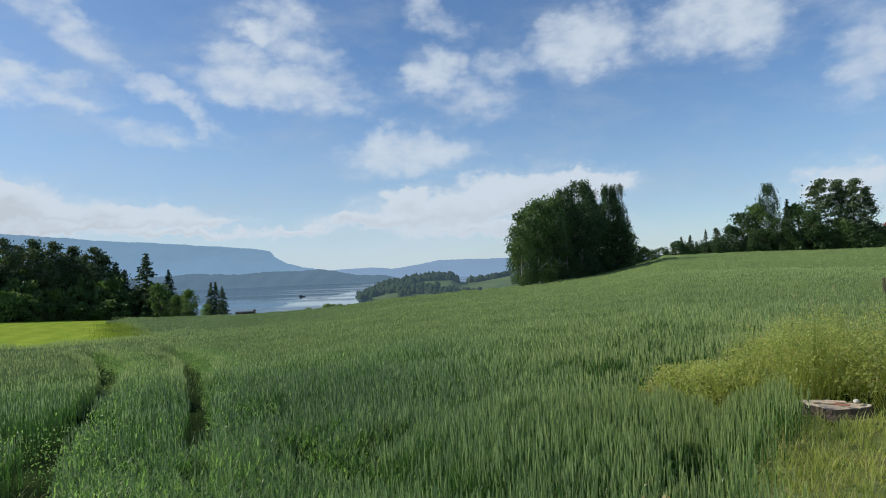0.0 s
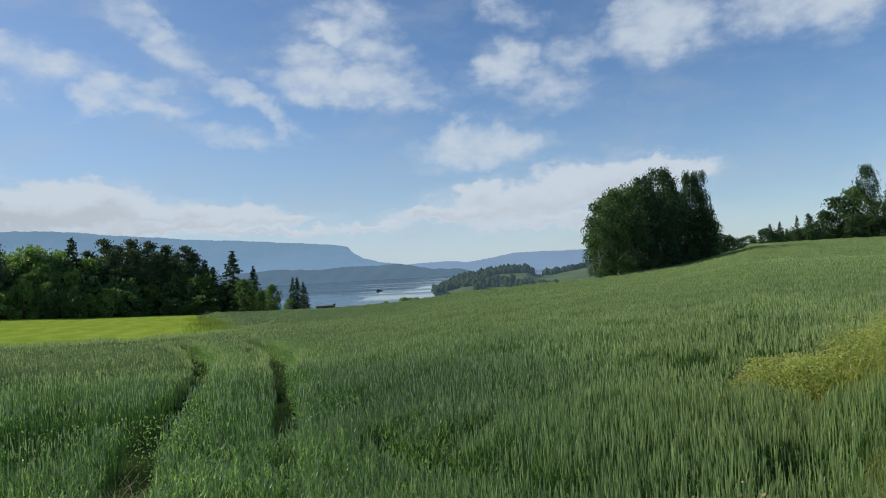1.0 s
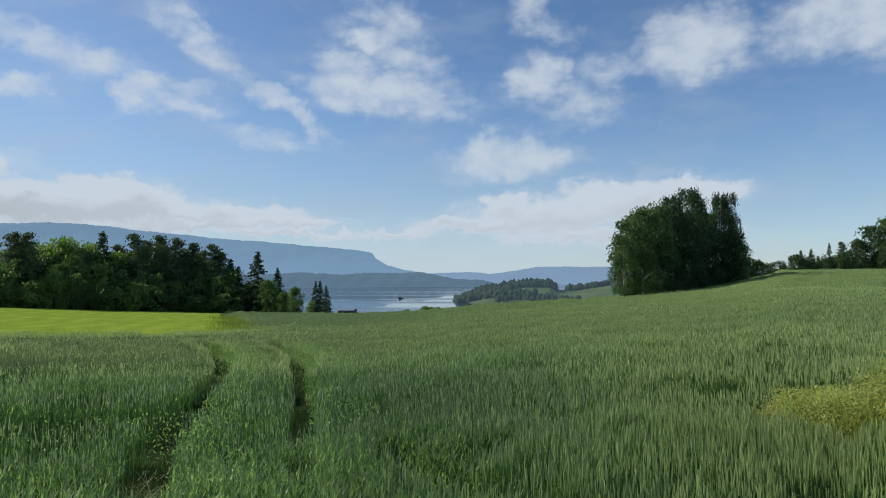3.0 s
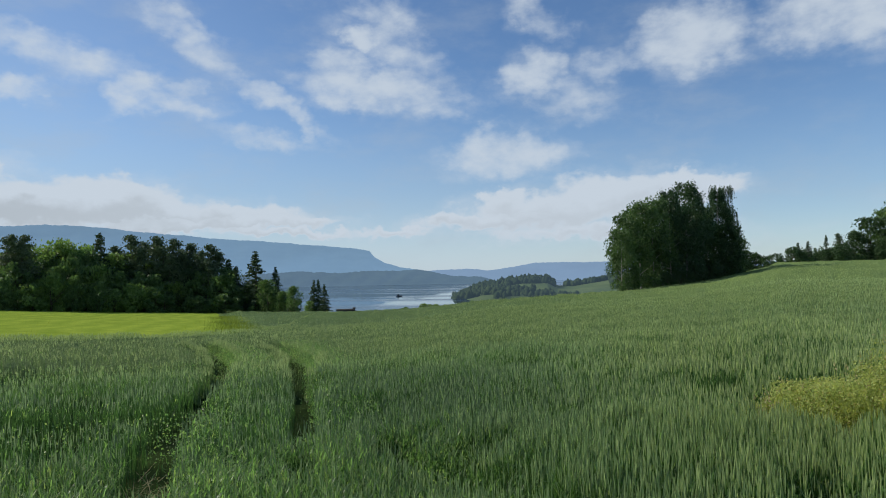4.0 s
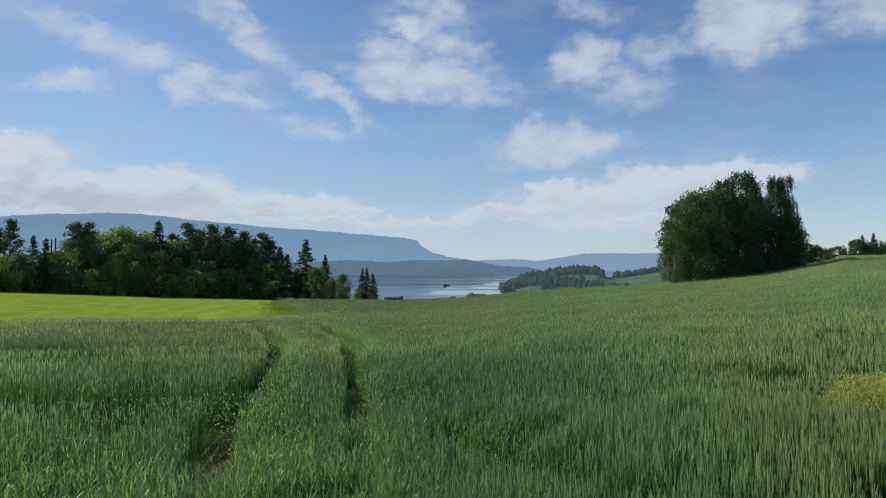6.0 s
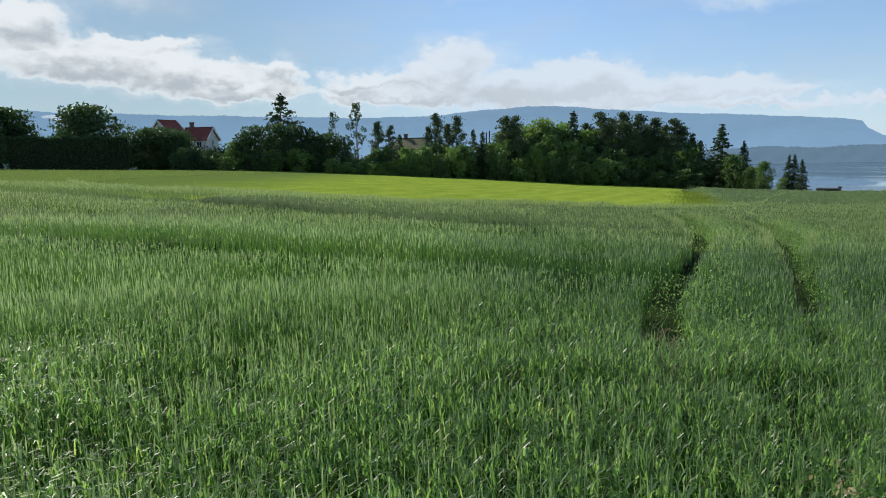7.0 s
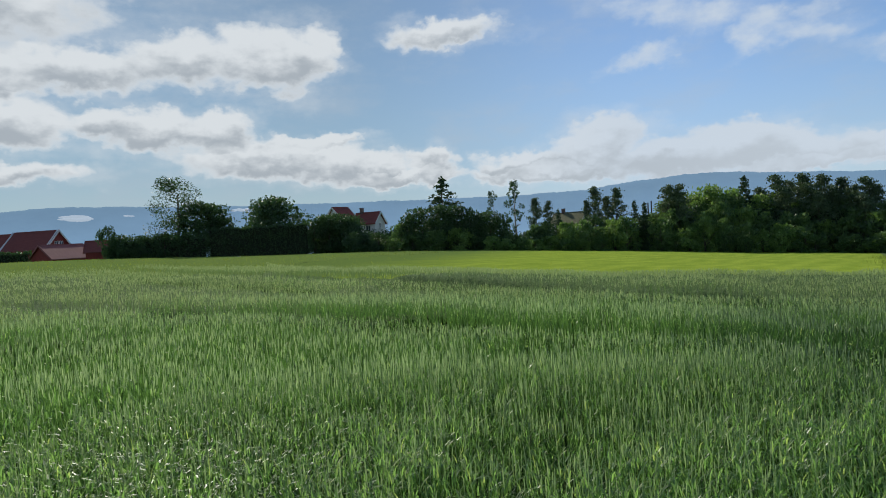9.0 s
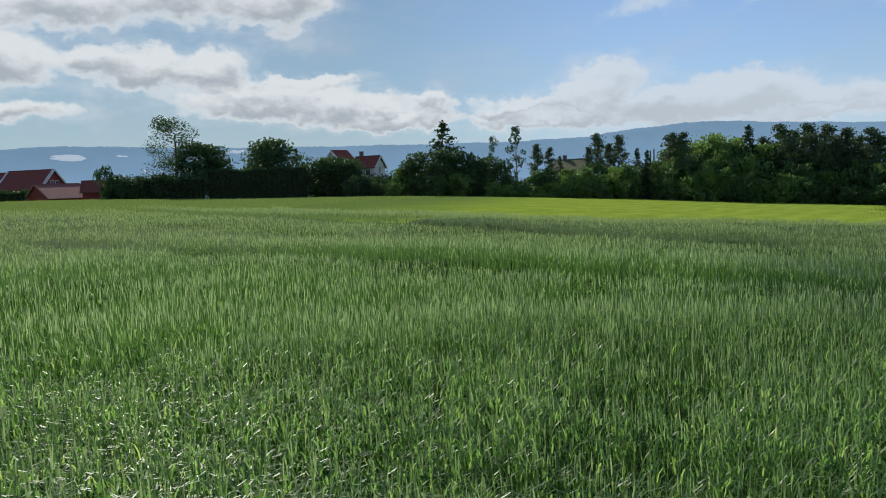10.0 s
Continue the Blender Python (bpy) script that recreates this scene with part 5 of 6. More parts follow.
# bright meadow: its own turf, and short grass in mown rows
rng = np.random.default_rng(7)
v, q = polar_sheet(np.arange(15, 93, 0.28), np.arange(20, 124, 0.8), 0.05)
c = v[q].mean(1)
q = q[in_meadow(c[:, 0], c[:, 1], 1.6) & ~in_strip(c[:, 0], c[:, 1])]
meadow = put("meadow", mesh_of("meadow", v, q, smooth=True), TURF)
tagged(meadow, "bright yellow-green mown meadow with faint mowing rows", "meadow", kind="structure")
x, y = scatter(rng, 16000, 20, 124, 15, 92)
k = in_meadow(x, y, 1.2) & ~in_strip(x, y)
x, y = x[k], y[k]
n = len(x)
h = rng.uniform(0.04, 0.12, n)
base = np.stack([x, y, ground(x, y)], 1)
grass = put("meadow_grass", mesh_of("meadow_grass", *joined([strips(base + rng.normal(0, 0.1, (n, 3)) * (1, 1, 0), rng.uniform(0, 6.28, n), h * 1.4, rng.uniform(0.3, 1.1, n), rng.uniform(0.2, 1.0, n), rng.uniform(0.05, 0.12, n), 1) for _ in range(1)])), MEADOW)
tagged(grass, "short bright yellow-green meadow grass", "grass", kind="stuff")

v, q = polar_sheet(np.arange(54, 113, 0.28), np.arange(40, 132, 0.8), 0.06)
c = v[q].mean(1)
q = q[in_strip(c[:, 0], c[:, 1])]
strip = put("grass_strip", mesh_of("grass_strip", v, q, smooth=True), STRIP)
tagged(strip, "dull green unmown grass along the garden hedges", "grass", kind="structure")
x, y = scatter(rng, 12000, 40, 130, 54, 112)
k = in_strip(x, y)
x, y = x[k], y[k]
n = len(x)
tufts = put("strip_grass", mesh_of("strip_grass", *strips(np.stack([x, y, ground(x, y)], 1), rng.uniform(0, 6.28, n), rng.uniform(0.10, 0.3, n), rng.uniform(0, 0.4, n), rng.uniform(0.2, 1.0, n), rng.uniform(0.04, 0.10, n), 1)), BORDER)
tagged(tufts, "soft green tufts of unmown grass", "grass", kind="stuff")

# ragged end of the meadow, where grass and crop run into one another
m = 20000
y = 21 + 60 * rng.uniform(0, 1, m) ** 1.6
x = -10.3 - 0.535 * (y - 23.6) + 0.5 * np.sin(y * 0.4) + rng.normal(0.9, 1.4, m)
k = np.hypot(x, y) > np.interp(np.degrees(np.arctan2(-x, y)), ML_A, ML_R) - 0.5
x, y = x[k], y[k]
m = len(x)
tips = put("border_grass", mesh_of("border_grass", *strips(np.stack([x, y, ground(x, y)], 1), rng.uniform(0, 6.28, m), rng.uniform(0.12, 0.5, m), rng.uniform(0, 0.3, m), rng.uniform(0, 0.9, m), rng.uniform(0.02, 0.05, m), 1)), BORDER)
tagged(tips, "mixed grass and crop along the meadow's ragged end", "grass", kind="stuff")

# thatch of old and new grass that covers the soil of the margin and the verge
v, q = polar_sheet(np.arange(-120, -14, 1.0), np.arange(0.4, 10.4, 0.18), 0.012)
v[:, 2] += np.random.default_rng(4).uniform(0, 0.02, len(v))
c = v[q].mean(1)
q = q[in_margin(c[:, 0], c[:, 1]) & ~bank_of(c[:, 0], c[:, 1])]
thatch = put("thatch", mesh_of("thatch", v, q, smooth=True), THATCH)
tagged(thatch, "matted yellow-green grass turf on the field margin", "grass", kind="structure")

# rough grass and tall weeds beside the field
rng = np.random.default_rng(17)
U = rng.uniform
cx, cy = scatter(rng, 800, 1.0, 10.6, -64, -14)
k = in_margin(cx, cy) & (np.hypot(cx - 3.77, cy - 6.37) > 0.42)
cx, cy = cx[k], cy[k]
b = np.repeat(bank_of(cx, cy), 40)
near = np.repeat(np.hypot(cx, cy), 40)
az = np.repeat(np.degrees(np.arctan2(-cx, cy)), 40)
n = len(b)
tall = np.interp(az, [-40, -30, -23, -16.5], [1.0, 0.92, 0.72, 0.62]) * np.repeat(U(0.55, 1.3, len(cx)) ** 1.0, 40)
t = U(0, 6.28, n)
d = np.abs(rng.normal(0, 1, n)) * np.where(b, 0.15, 0.2)
x, y = np.repeat(cx, 40) + np.cos(t) * d, np.repeat(cy, 40) + np.sin(t) * d
h = np.where(b, tall, 0.15) * U(0.6, 1.1, n) * (1.0 - np.clip(d / 0.55, 0, 0.6))
base = np.stack([x, y, ground(x, y) - 0.01], 1)
pieces = [strips(base, t, h * U(0.85, 1.1, n), d * 0.9 + U(0, 0.15, n), np.where(U(size=n) < 0.45, U(0.8, 2.2, n), U(0.1, 0.6, n)), np.where(b, U(0.006, 0.012, n), U(0.006, 0.010, n)), 2)]
xs, ys = scatter(rng, 22000, 1.0, 8.4, -64, -20)
k = in_margin(xs, ys) & ~bank_of(xs, ys) & (np.hypot(xs - 3.77, ys - 6.37) > 0.30)
xs, ys = xs[k], ys[k]
m = len(xs)
pieces.append(strips(np.stack([xs, ys, ground(xs, ys) - 0.01], 1), U(0, 6.28, m), U(0.07, 0.2, m), U(0, 0.4, m), U(0.2, 1.4, m), U(0.006, 0.011, m), 2))
weeds = put("wild_grass", mesh_of("wild_grass", *joined(pieces)), WEED)
tagged(weeds, "yellow-green wild grass on the field margin", "grass", kind="stuff")
rows = []
for i in range(54):
    a = -16.2 - 31 * (i / 54) ** 1.2 + U(-0.6, 0.6)
    r = U(7.9, float(np.interp(a, [-25, -17], [9.8, 8.4])))
    cx, cy = -r * math.sin(radians(a)), r * math.cos(radians(a))
    top = float(np.interp(a, [-40, -30, -23, -16.5], [1.0, 0.9, 0.68, 0.55])) * U(0.72, 1.15)
    v, q = broad_crown(rng, top, top * U(0.8, 1.2), 0.08, 34, 1500, 0.014, 0.35)
    rows.append((v + (cx, cy, float(ground(cx, cy))), q))
herbs = put("leafy_weeds", mesh_of("leafy_weeds", *joined(rows)), HERB)
tagged(herbs, "leafy yellow-green weeds growing in a tall bank", "weeds", kind="stuff")
e = (U(size=n) < np.where(np.sin(x * 2.3 + 0.4) * np.sin(y * 2.9 + x) > 0.3, 0.22, 0.02)) & b
m = int(e.sum())
p = base[e] + np.stack([rng.normal(0, 0.05, m), rng.normal(0, 0.05, m), h[e] * U(0.9, 1.15, m)], 1)
spots = [(-1.0, 1.8, 0.98, 40), (-0.62, 1.9, 0.98, 34), (-0.16, 1.92, 1.0, 30), (0.74, 2.40, 1.16, 44), (0.62, 2.52, 1.12, 30), (0.86, 2.34, 1.1, 26)]
tuft = np.concatenate([np.stack([cx + rng.normal(0, 0.08, c), cy + rng.normal(0, 0.08, c), U(top - 0.22, top, c)], 1) for cx, cy, top, c in spots])
p = np.concatenate([p, tuft])
pts = np.repeat(p, 8, 0) + rng.normal(0, 1, (len(p) * 8, 3)) * (0.010, 0.010, 0.035)
seeds = put("seed_heads", mesh_of("seed_heads", *leaves(rng, pts, 0.010)), SEED)
tagged(seeds, "dry straw-coloured grass seed heads", "grass", kind="stuff")
c = len(tuft)
stalk = tuft.copy()
stalk[:, 2] = ground(tuft[:, 0], tuft[:, 1])
stalks = put("dry_stalks", mesh_of("dry_stalks", *strips(stalk, U(0, 6.28, c), tuft[:, 2] - stalk[:, 2], U(0, 0.03, c), U(0, 0.03, c), np.full(c, 0.004), 1, U(0, 6.28, c))), SEED)
tagged(stalks, "dry straw stalks carrying the seed heads", "grass", kind="stuff")

# low weeds that grow along the wheel tracks, on the side that the sun reaches
rng = np.random.default_rng(23)
U = rng.uniform
pts = []
for (line, half), dense in zip(TRACKS, (0.9, 1.3, 0.6, 1.6, 1.4, 0.3, 0.3, 0.5)):
    seg = np.diff(line, axis=0)
    step = np.hypot(seg[:, 0], seg[:, 1])
    side = np.stack([seg[:, 1], -seg[:, 0]], 1) / step[:, None]
    side *= np.sign(side[:, :1])
    near = np.hypot(line[:-1, 0], line[:-1, 1]) < 28
    p, sd, st = line[:-1][near], side[near], step[near]
    m = min(10000, int(1100 * st.sum()))
    i = rng.choice(len(p), m, p=st / st.sum())
    off = half * np.where(np.hypot(p[i, 0], p[i, 1]) < 6.2, U(-0.9, 0.8, m), 0.9) + U(0.0, 1.0, m) ** 1.5 * 0.75 * dense
    q = p[i] + sd[i] * off[:, None] + rng.normal(0, 0.06, (m, 2))
    z = ground(q[:, 0], q[:, 1]) + U(0.03, 1, m) * np.clip(0.20 + off * 1.1, 0.1, 0.62)
    pts.append(np.column_stack([q, z]))
weeds = put("track_weeds", mesh_of("track_weeds", *leaves(rng, np.concatenate(pts), 0.017)), FLAG)
tagged(weeds, "leafy green weeds growing along the wheel tracks", "weeds", kind="stuff")
m = 700
line = TRACKS[0][0]
q = np.where(rng.uniform(size=(m, 1)) < 0.5, line[rng.integers(0, 30, m)], (-3.3, 4.75)) + rng.normal(0, 0.2, (m, 2))
straw = put("straw", mesh_of("straw", *strips(np.column_stack([q, ground(q[:, 0], q[:, 1]) + U(0.05, 0.34, m)]), U(0, 6.28, m), U(0.12, 0.3, m), U(0.9, 1.5, m), U(0, 0.5, m), U(0.004, 0.008, m), 1)), SEED)
tagged(straw, "dry trampled straw lying in a wheel track", "straw", kind="stuff")

# grass of the verge on which the camera's carrier walks, and of the land behind
rng = np.random.default_rng(41)
U = rng.uniform
x, y = U(-9, 9, 26000), U(-9, 4, 26000)
k = (~clear_of_path(x, y, 0.8) | (x * 1.77 - y * 1.9 > 0)) & ~in_margin(x, y) & (x * x + y * y < 81)
x, y = x[k], y[k]
n = len(x)
verge = put("verge_grass", mesh_of("verge_grass", *strips(np.stack([x, y, ground(x, y) - 0.01], 1), U(0, 6.28, n), U(0.06, 0.16, n), U(0, 0.5, n), U(0.3, 1.4, n), U(0.008, 0.016, n), 1)), WEED)
tagged(verge, "short green grass on the trodden verge", "grass", kind="stuff")

# ---- hedges ----
def hedge(az0, az1, r, el, depth, label, leaf, seed, size=0.13, clip=0.12):
    """A clipped hedge: a solid near-black core for its shaded inside, and leaves all over its faces."""
    rng = np.random.default_rng(seed)
    a = np.linspace(az0, az1, max(3, int(abs(az1 - az0) * r / 57.3 / 0.8)))
    v, q = [], []
    pts = []
    for i, ang in enumerate(a):
        h = max(0.8, top_height(ang, r, el) + 0.12 * math.sin(i * 1.3 + seed))
        for dr in (0.0, depth):
            x, y = -(r + dr) * math.sin(radians(ang)), (r + dr) * math.cos(radians(ang))
            z = float(ground(x, y)) - 0.1
            v += [(x, y, z), (x, y, z + h - clip)]
        x, y = -(r - 0.02) * math.sin(radians(ang)), (r - 0.02) * math.cos(radians(ang))
        z = float(ground(x, y))
        t = math.radians(ang)
        n = int(230 * h / 3.5)
        along = rng.uniform(-0.5, 0.5, n)
        up = rng.uniform(0, 1, n) ** 0.85 * h
        inn = rng.normal(0, clip, n)
        pts.append(np.stack([x - along * math.cos(t) + inn * math.sin(t), y - along * math.sin(t) - inn * math.cos(t), z + up], 1))
        n = 130
        along, inn = rng.uniform(-0.5, 0.5, n), rng.uniform(0, depth, n)
        pts.append(np.stack([x - along * math.cos(t) - inn * math.sin(t), y - along * math.sin(t) + inn * math.cos(t), z + h + rng.normal(-0.05, clip, n)], 1))
    for i in range(len(a) - 1):
        o, p = i * 4, i * 4 + 4
        q += [(o, p, p + 1, o + 1), (o + 2, o + 3, p + 3, p + 2), (o + 1, p + 1, p + 3, o + 3)]
    e = (len(a) - 1) * 4
    q += [(0, 1, 3, 2), (e, e + 2, e + 3, e + 1)]
    root = thing("hedge", Matrix.Identity(4), label, "hedge")
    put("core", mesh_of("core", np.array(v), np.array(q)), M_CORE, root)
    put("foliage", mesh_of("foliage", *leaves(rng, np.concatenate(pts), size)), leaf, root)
    return root


# shade inside the hedge is put into this near-black core colour
M_CORE = rough_material("dark_hedge_core", (0.012, 0.018, 0.009), (0.028, 0.036, 0.016), 2.0, 0.95, 0.5, 0.05)
hedge(81.2, 73.3, 116.5, 1.97, 2.0, "tall clipped dark green garden hedge", DARK, 3)
hedge(88.3, 81.6, 115.5, 1.45, 1.8, "loose green hedge beside the field", DARK, 5, 0.16, 0.3)
hedge(102.0, 94.0, 117.0, 0.86, 1.5, "low dark hedge in front of the farmyard", DARK, 7, 0.14, 0.15)

# rows added behind the trees to close bright gaps at their foot
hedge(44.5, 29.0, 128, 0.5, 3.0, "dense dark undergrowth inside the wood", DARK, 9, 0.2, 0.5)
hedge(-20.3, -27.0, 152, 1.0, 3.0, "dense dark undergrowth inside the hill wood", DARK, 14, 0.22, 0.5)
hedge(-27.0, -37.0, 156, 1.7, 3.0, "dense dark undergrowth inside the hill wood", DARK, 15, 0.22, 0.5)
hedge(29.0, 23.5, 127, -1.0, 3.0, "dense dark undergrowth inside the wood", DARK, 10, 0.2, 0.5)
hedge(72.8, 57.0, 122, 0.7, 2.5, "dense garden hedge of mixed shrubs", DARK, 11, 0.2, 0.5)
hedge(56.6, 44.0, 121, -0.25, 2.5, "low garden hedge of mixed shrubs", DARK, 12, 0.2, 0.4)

# ---- buildings ----
M_ROOF = rough_material("red_roof_tile", (0.17, 0.040, 0.028), (0.26, 0.070, 0.048), 1.6, 0.75, 0.6, 0.05, (0.6, 6.0, 6.0), (0.17, 0.055, 0.045))
M_PINK = rough_material("faded_red_sheet", (0.25, 0.085, 0.070), (0.33, 0.12, 0.10), 1.2, 0.8, 0.4, 0.03, (6.0, 0.4, 0.4), (0.36, 0.14, 0.12))
M_RED = rough_material("red_boarding", (0.20, 0.035, 0.025), (0.30, 0.055, 0.040), 3.0, 0.8, 0.6, 0.02, (6.0, 6.0, 0.3))
M_WHITE = rough_material("white_boarding", (0.66, 0.66, 0.63), (0.80, 0.80, 0.77), 3.0, 0.7, 0.4, 0.015, (5.0, 5.0, 0.3), (0.50, 0.50, 0.46))
M_MOSS = rough_material("mossy_roof", (0.10, 0.11, 0.05), (0.18, 0.17, 0.09), 2.5, 0.95, 0.7, 0.05)
M_BRICK = rough_material("chimney_brick", (0.12, 0.08, 0.07), (0.22, 0.15, 0.12), 6.0, 0.9, 0.6, 0.02)
M_GLASS, nt, bsdf, out = shader("window_glass")
bsdf.inputs["Base Color"].default_value = (0.03, 0.04, 0.05, 1)
bsdf.inputs["Roughness"].default_value = 0.06


def window(parent, x, y, z, w, h, facing, trim):
    """A window with a frame, a cross bar and two panes, on a wall that faces -y or +x."""
    bm = bmesh.new()
    t = 0.08
    def slab(a0, b0, a1, b1, d0, d1):
        if facing == "y":
            box(bm, x + a0, y - d1, z + b0, x + a1, y - d0, z + b1)
        else:
            box(bm, x + d0, y + a0, z + b0, x + d1, y + a1, z + b1)
    for a0, b0, a1, b1 in ((0, 0, w, t), (0, h - t, w, h), (0, t, t, h - t), (w - t, t, w, h - t), (w / 2 - t / 2, t, w / 2 + t / 2, h - t)):
        slab(a0, b0, a1, b1, 0.003, 0.07)
    fr = part("window", bm, trim, parent)
    for a0, a1 in ((t, w / 2 - t / 2), (w / 2 + t / 2, w - t)):
        bm = bmesh.new()
        slab(a0, t, a1, h - t, 0.003, 0.02)
        part("pane", bm, M_GLASS, fr)
    return fr


def gabled(name, m, L, D, eave, ridge_z, wall, roof, trim, label, category="house", windows=(), over=0.35, gable_windows=(), chimney=None, door=None, group="", verges=()):
    """A gabled building, its ridge along x, its base at z = 0."""
    root = thing(name, m, label, category, group)
    bm = bmesh.new()
    prism(bm, [(-D / 2, -1.2), (D / 2, -1.2), (D / 2, eave), (0, ridge_z - 0.12), (-D / 2, eave)], -L / 2, L / 2, "x")
    part("wall", bm, wall, root)
    s = (ridge_z - eave) / (D / 2)
    for side in (-1, 1):
        bm = bmesh.new()
        y1 = side * (D / 2 + over)
        z1 = eave - s * over
        prism(bm, [(0, ridge_z), (y1, z1), (y1, z1 + 0.16), (0, ridge_z + 0.16)], -L / 2 - over, L / 2 + over, "x")
        rf = part("roof", bm, roof, root)
        for e in (-1, 1):
            bm = bmesh.new()
            x0 = e * (L / 2 + over)
            prism(bm, [(0, ridge_z - 0.20), (y1, z1 - 0.20), (y1, z1 + 0.26), (0, ridge_z + 0.26)], x0 + e * 0.005, x0 + e * 0.07, "x")
            part("bargeboard", bm, trim, root, "painted gable board")
    for x in verges:
        bm = bmesh.new()
        y1, z1 = -(D / 2 + over), eave - s * over
        prism(bm, [(-0.13, ridge_z + 0.04), (y1, z1 + 0.165), (y1, z1 + 0.32), (-0.13, ridge_z + 0.26)], x - 0.11, x + 0.11, "x")
        part("verge_board", bm, trim, root, "white board across the roof")
    bm = bmesh.new()
    box(bm, -L / 2 - over, -0.12, ridge_z + 0.10, L / 2 + over, 0.12, ridge_z + 0.24, 0.03)
    part("ridge_cap", bm, roof, root)
    for x, z, w, h in windows:
        window(root, x, -D / 2, z, w, h, "y", trim)
    for y, z, w, h in gable_windows:
        window(root, L / 2, y, z, w, h, "x", trim)
    if chimney:
        x, h = chimney
        bm = bmesh.new()
        box(bm, x - 0.3, -0.3, ridge_z - 0.4, x + 0.3, 0.3, ridge_z + h, 0.02)
        box(bm, x - 0.36, -0.36, ridge_z + h, x + 0.36, 0.36, ridge_z + h + 0.12)
        part("chimney", bm, M_BRICK, root, "brick chimney")
    if door:
        x, w, h = door
        bm = bmesh.new()
        box(bm, x, -D / 2 - 0.05, 0, x + w, -D / 2 - 0.003, h, 0.01)
        part("door", bm, trim, root)
    return root


def building_pose(az, r, turn, top_el, ridge_z):
    """Stands the building so that its ridge shows at the given elevation."""
    x, y = -r * math.sin(radians(az)), r * math.cos(radians(az))
    z = EYE + r * math.tan(radians(top_el)) - ridge_z
    return pose(x, y, z, 0, 0, az + turn)


gabled("farmhouse", building_pose(67.9, 128, -28, 2.62, 7.0), 4.7, 4.6, 5.0, 7.0, M_WHITE, M_ROOF, M_WHITE, "white wooden farmhouse with a red tiled roof", windows=((-1.8, 3.4, 1.0, 1.2), (0.5, 3.4, 1.0, 1.2)),
       gable_windows=((-0.4, 4.0, 0.8, 1.0),), chimney=(-1.4, 1.0))
gabled("farmhouse_wing", building_pose(70.3, 132, 38, 3.2, 8.0), 3.4, 4.2, 6.2, 8.0, M_WHITE, M_ROOF, M_WHITE, "taller white wing of the farmhouse with red roof", windows=((-1.3, 4.6, 0.9, 1.2), (0.4, 4.6, 0.9, 1.2)),
       gable_windows=((-0.4, 5.0, 0.8, 1.0),))
gabled("red_barn", building_pose(93.2, 175, -38, 2.36, 8.6), 10.5, 9.0, 4.6, 8.6, M_RED, M_ROOF, M_WHITE, "dark red wooden barn with red tiled roof and white trim", "barn", verges=(-5.35, 5.35),
       gable_windows=((-1.3, 5.0, 1.2, 1.3), (0.3, 5.0, 1.2, 1.3), (2.3, 3.8, 1.0, 1.1)), door=(-4.6, 2.2, 2.6))
gabled("barn_annexe", building_pose(93.2, 175, -38, 2.36, 8.6) @ pose(-8.3, 0.15, -0.15), 5.0, 8.7, 4.5, 8.5, M_RED, M_ROOF, M_WHITE, "lower red annexe at the barn's end with white trim", "barn", windows=((-1.2, 2.2, 1.6, 1.4),), verges=(-0.6,))
gabled("red_shed", building_pose(91.7, 158, 30, 1.30, 4.0), 8.6, 8.4, 1.2, 4.0, M_RED, M_PINK, M_PINK, "low shed with a faded pinkish-red sheet roof", "shed")
gabled("red_hut", building_pose(89.3, 150, -8, 1.45, 3.6), 3.6, 6.0, 1.5, 3.6, M_RED, M_ROOF, M_RED, "small red hut behind the hedge", "shed")
gabled("cottage", building_pose(50.3, 134, -24, 1.52, 5.0), 6.4, 6.0, 3.0, 5.0, M_WHITE, M_MOSS, M_WHITE, "small cottage with a mossy brown-green roof", chimney=(-1.4, 0.9))
gabled("hill_house", building_pose(-36.0, 172, -20, 2.4, 7.0), 8.0, 7.0, 4.4, 7.0, M_WHITE, M_ROOF, M_WHITE, "white house with a red roof among the pines", windows=((-2.6, 2.0, 1.1, 1.3), (0.6, 2.0, 1.1, 1.3)))

# ---- poles, boat, timber ----
M_POLE = rough_material("tarred_pole", (0.05, 0.04, 0.03), (0.10, 0.08, 0.06), 6.0, 0.85, 0.5, 0.01, (4, 4, 0.4))
M_FLAG = rough_material("white_pole_paint", (0.68, 0.68, 0.66), (0.80, 0.80, 0.78), 4.0, 0.5, 0.2, 0.005)
for a, el, r in ((43.62, 2.05, 129), (43.88, 1.92, 131)):
    h = top_height(a, r, el)
    root = thing("utility_pole", at(a, r), "dark tarred wooden pole standing among shrubs", "pole", "wooden poles")
    put("shaft", mesh_of("shaft", *tubes([((0, 0, -0.5, 0.16), (0.15, 0, h, 0.11))], 10), smooth=True), M_POLE, root)
    bm = bmesh.new()
    bmesh.ops.create_cone(bm, cap_ends=True, segments=10, radius1=0.14, radius2=0.02, depth=0.12, matrix=pose(0.15, 0, h + 0.06))
    part("cap", bm, M_POLE, root)
h = top_height(97.3, 135, 3.75)
root = thing("flagpole", at(97.3, 135), "tall white flagpole with a drooping pennant", "flagpole")
put("shaft", mesh_of("shaft", *tubes([((0, 0, -0.3, 0.09), (0, 0, h, 0.05))], 10), smooth=True), M_FLAG, root)
bm = bmesh.new()
bmesh.ops.create_uvsphere(bm, u_segments=10, v_segments=6, radius=0.11, matrix=pose(0, 0, h + 0.08))
part("knob", bm, M_FLAG, root)
bm = bmesh.new()
prism(bm, [(0.06, h - 0.3), (0.25, h - 0.5), (0.2, h - 2.3), (0.1, h - 2.5)], -0.03, 0.03, "y")
part("pennant", bm, M_POLE, root, "dark hanging pennant")

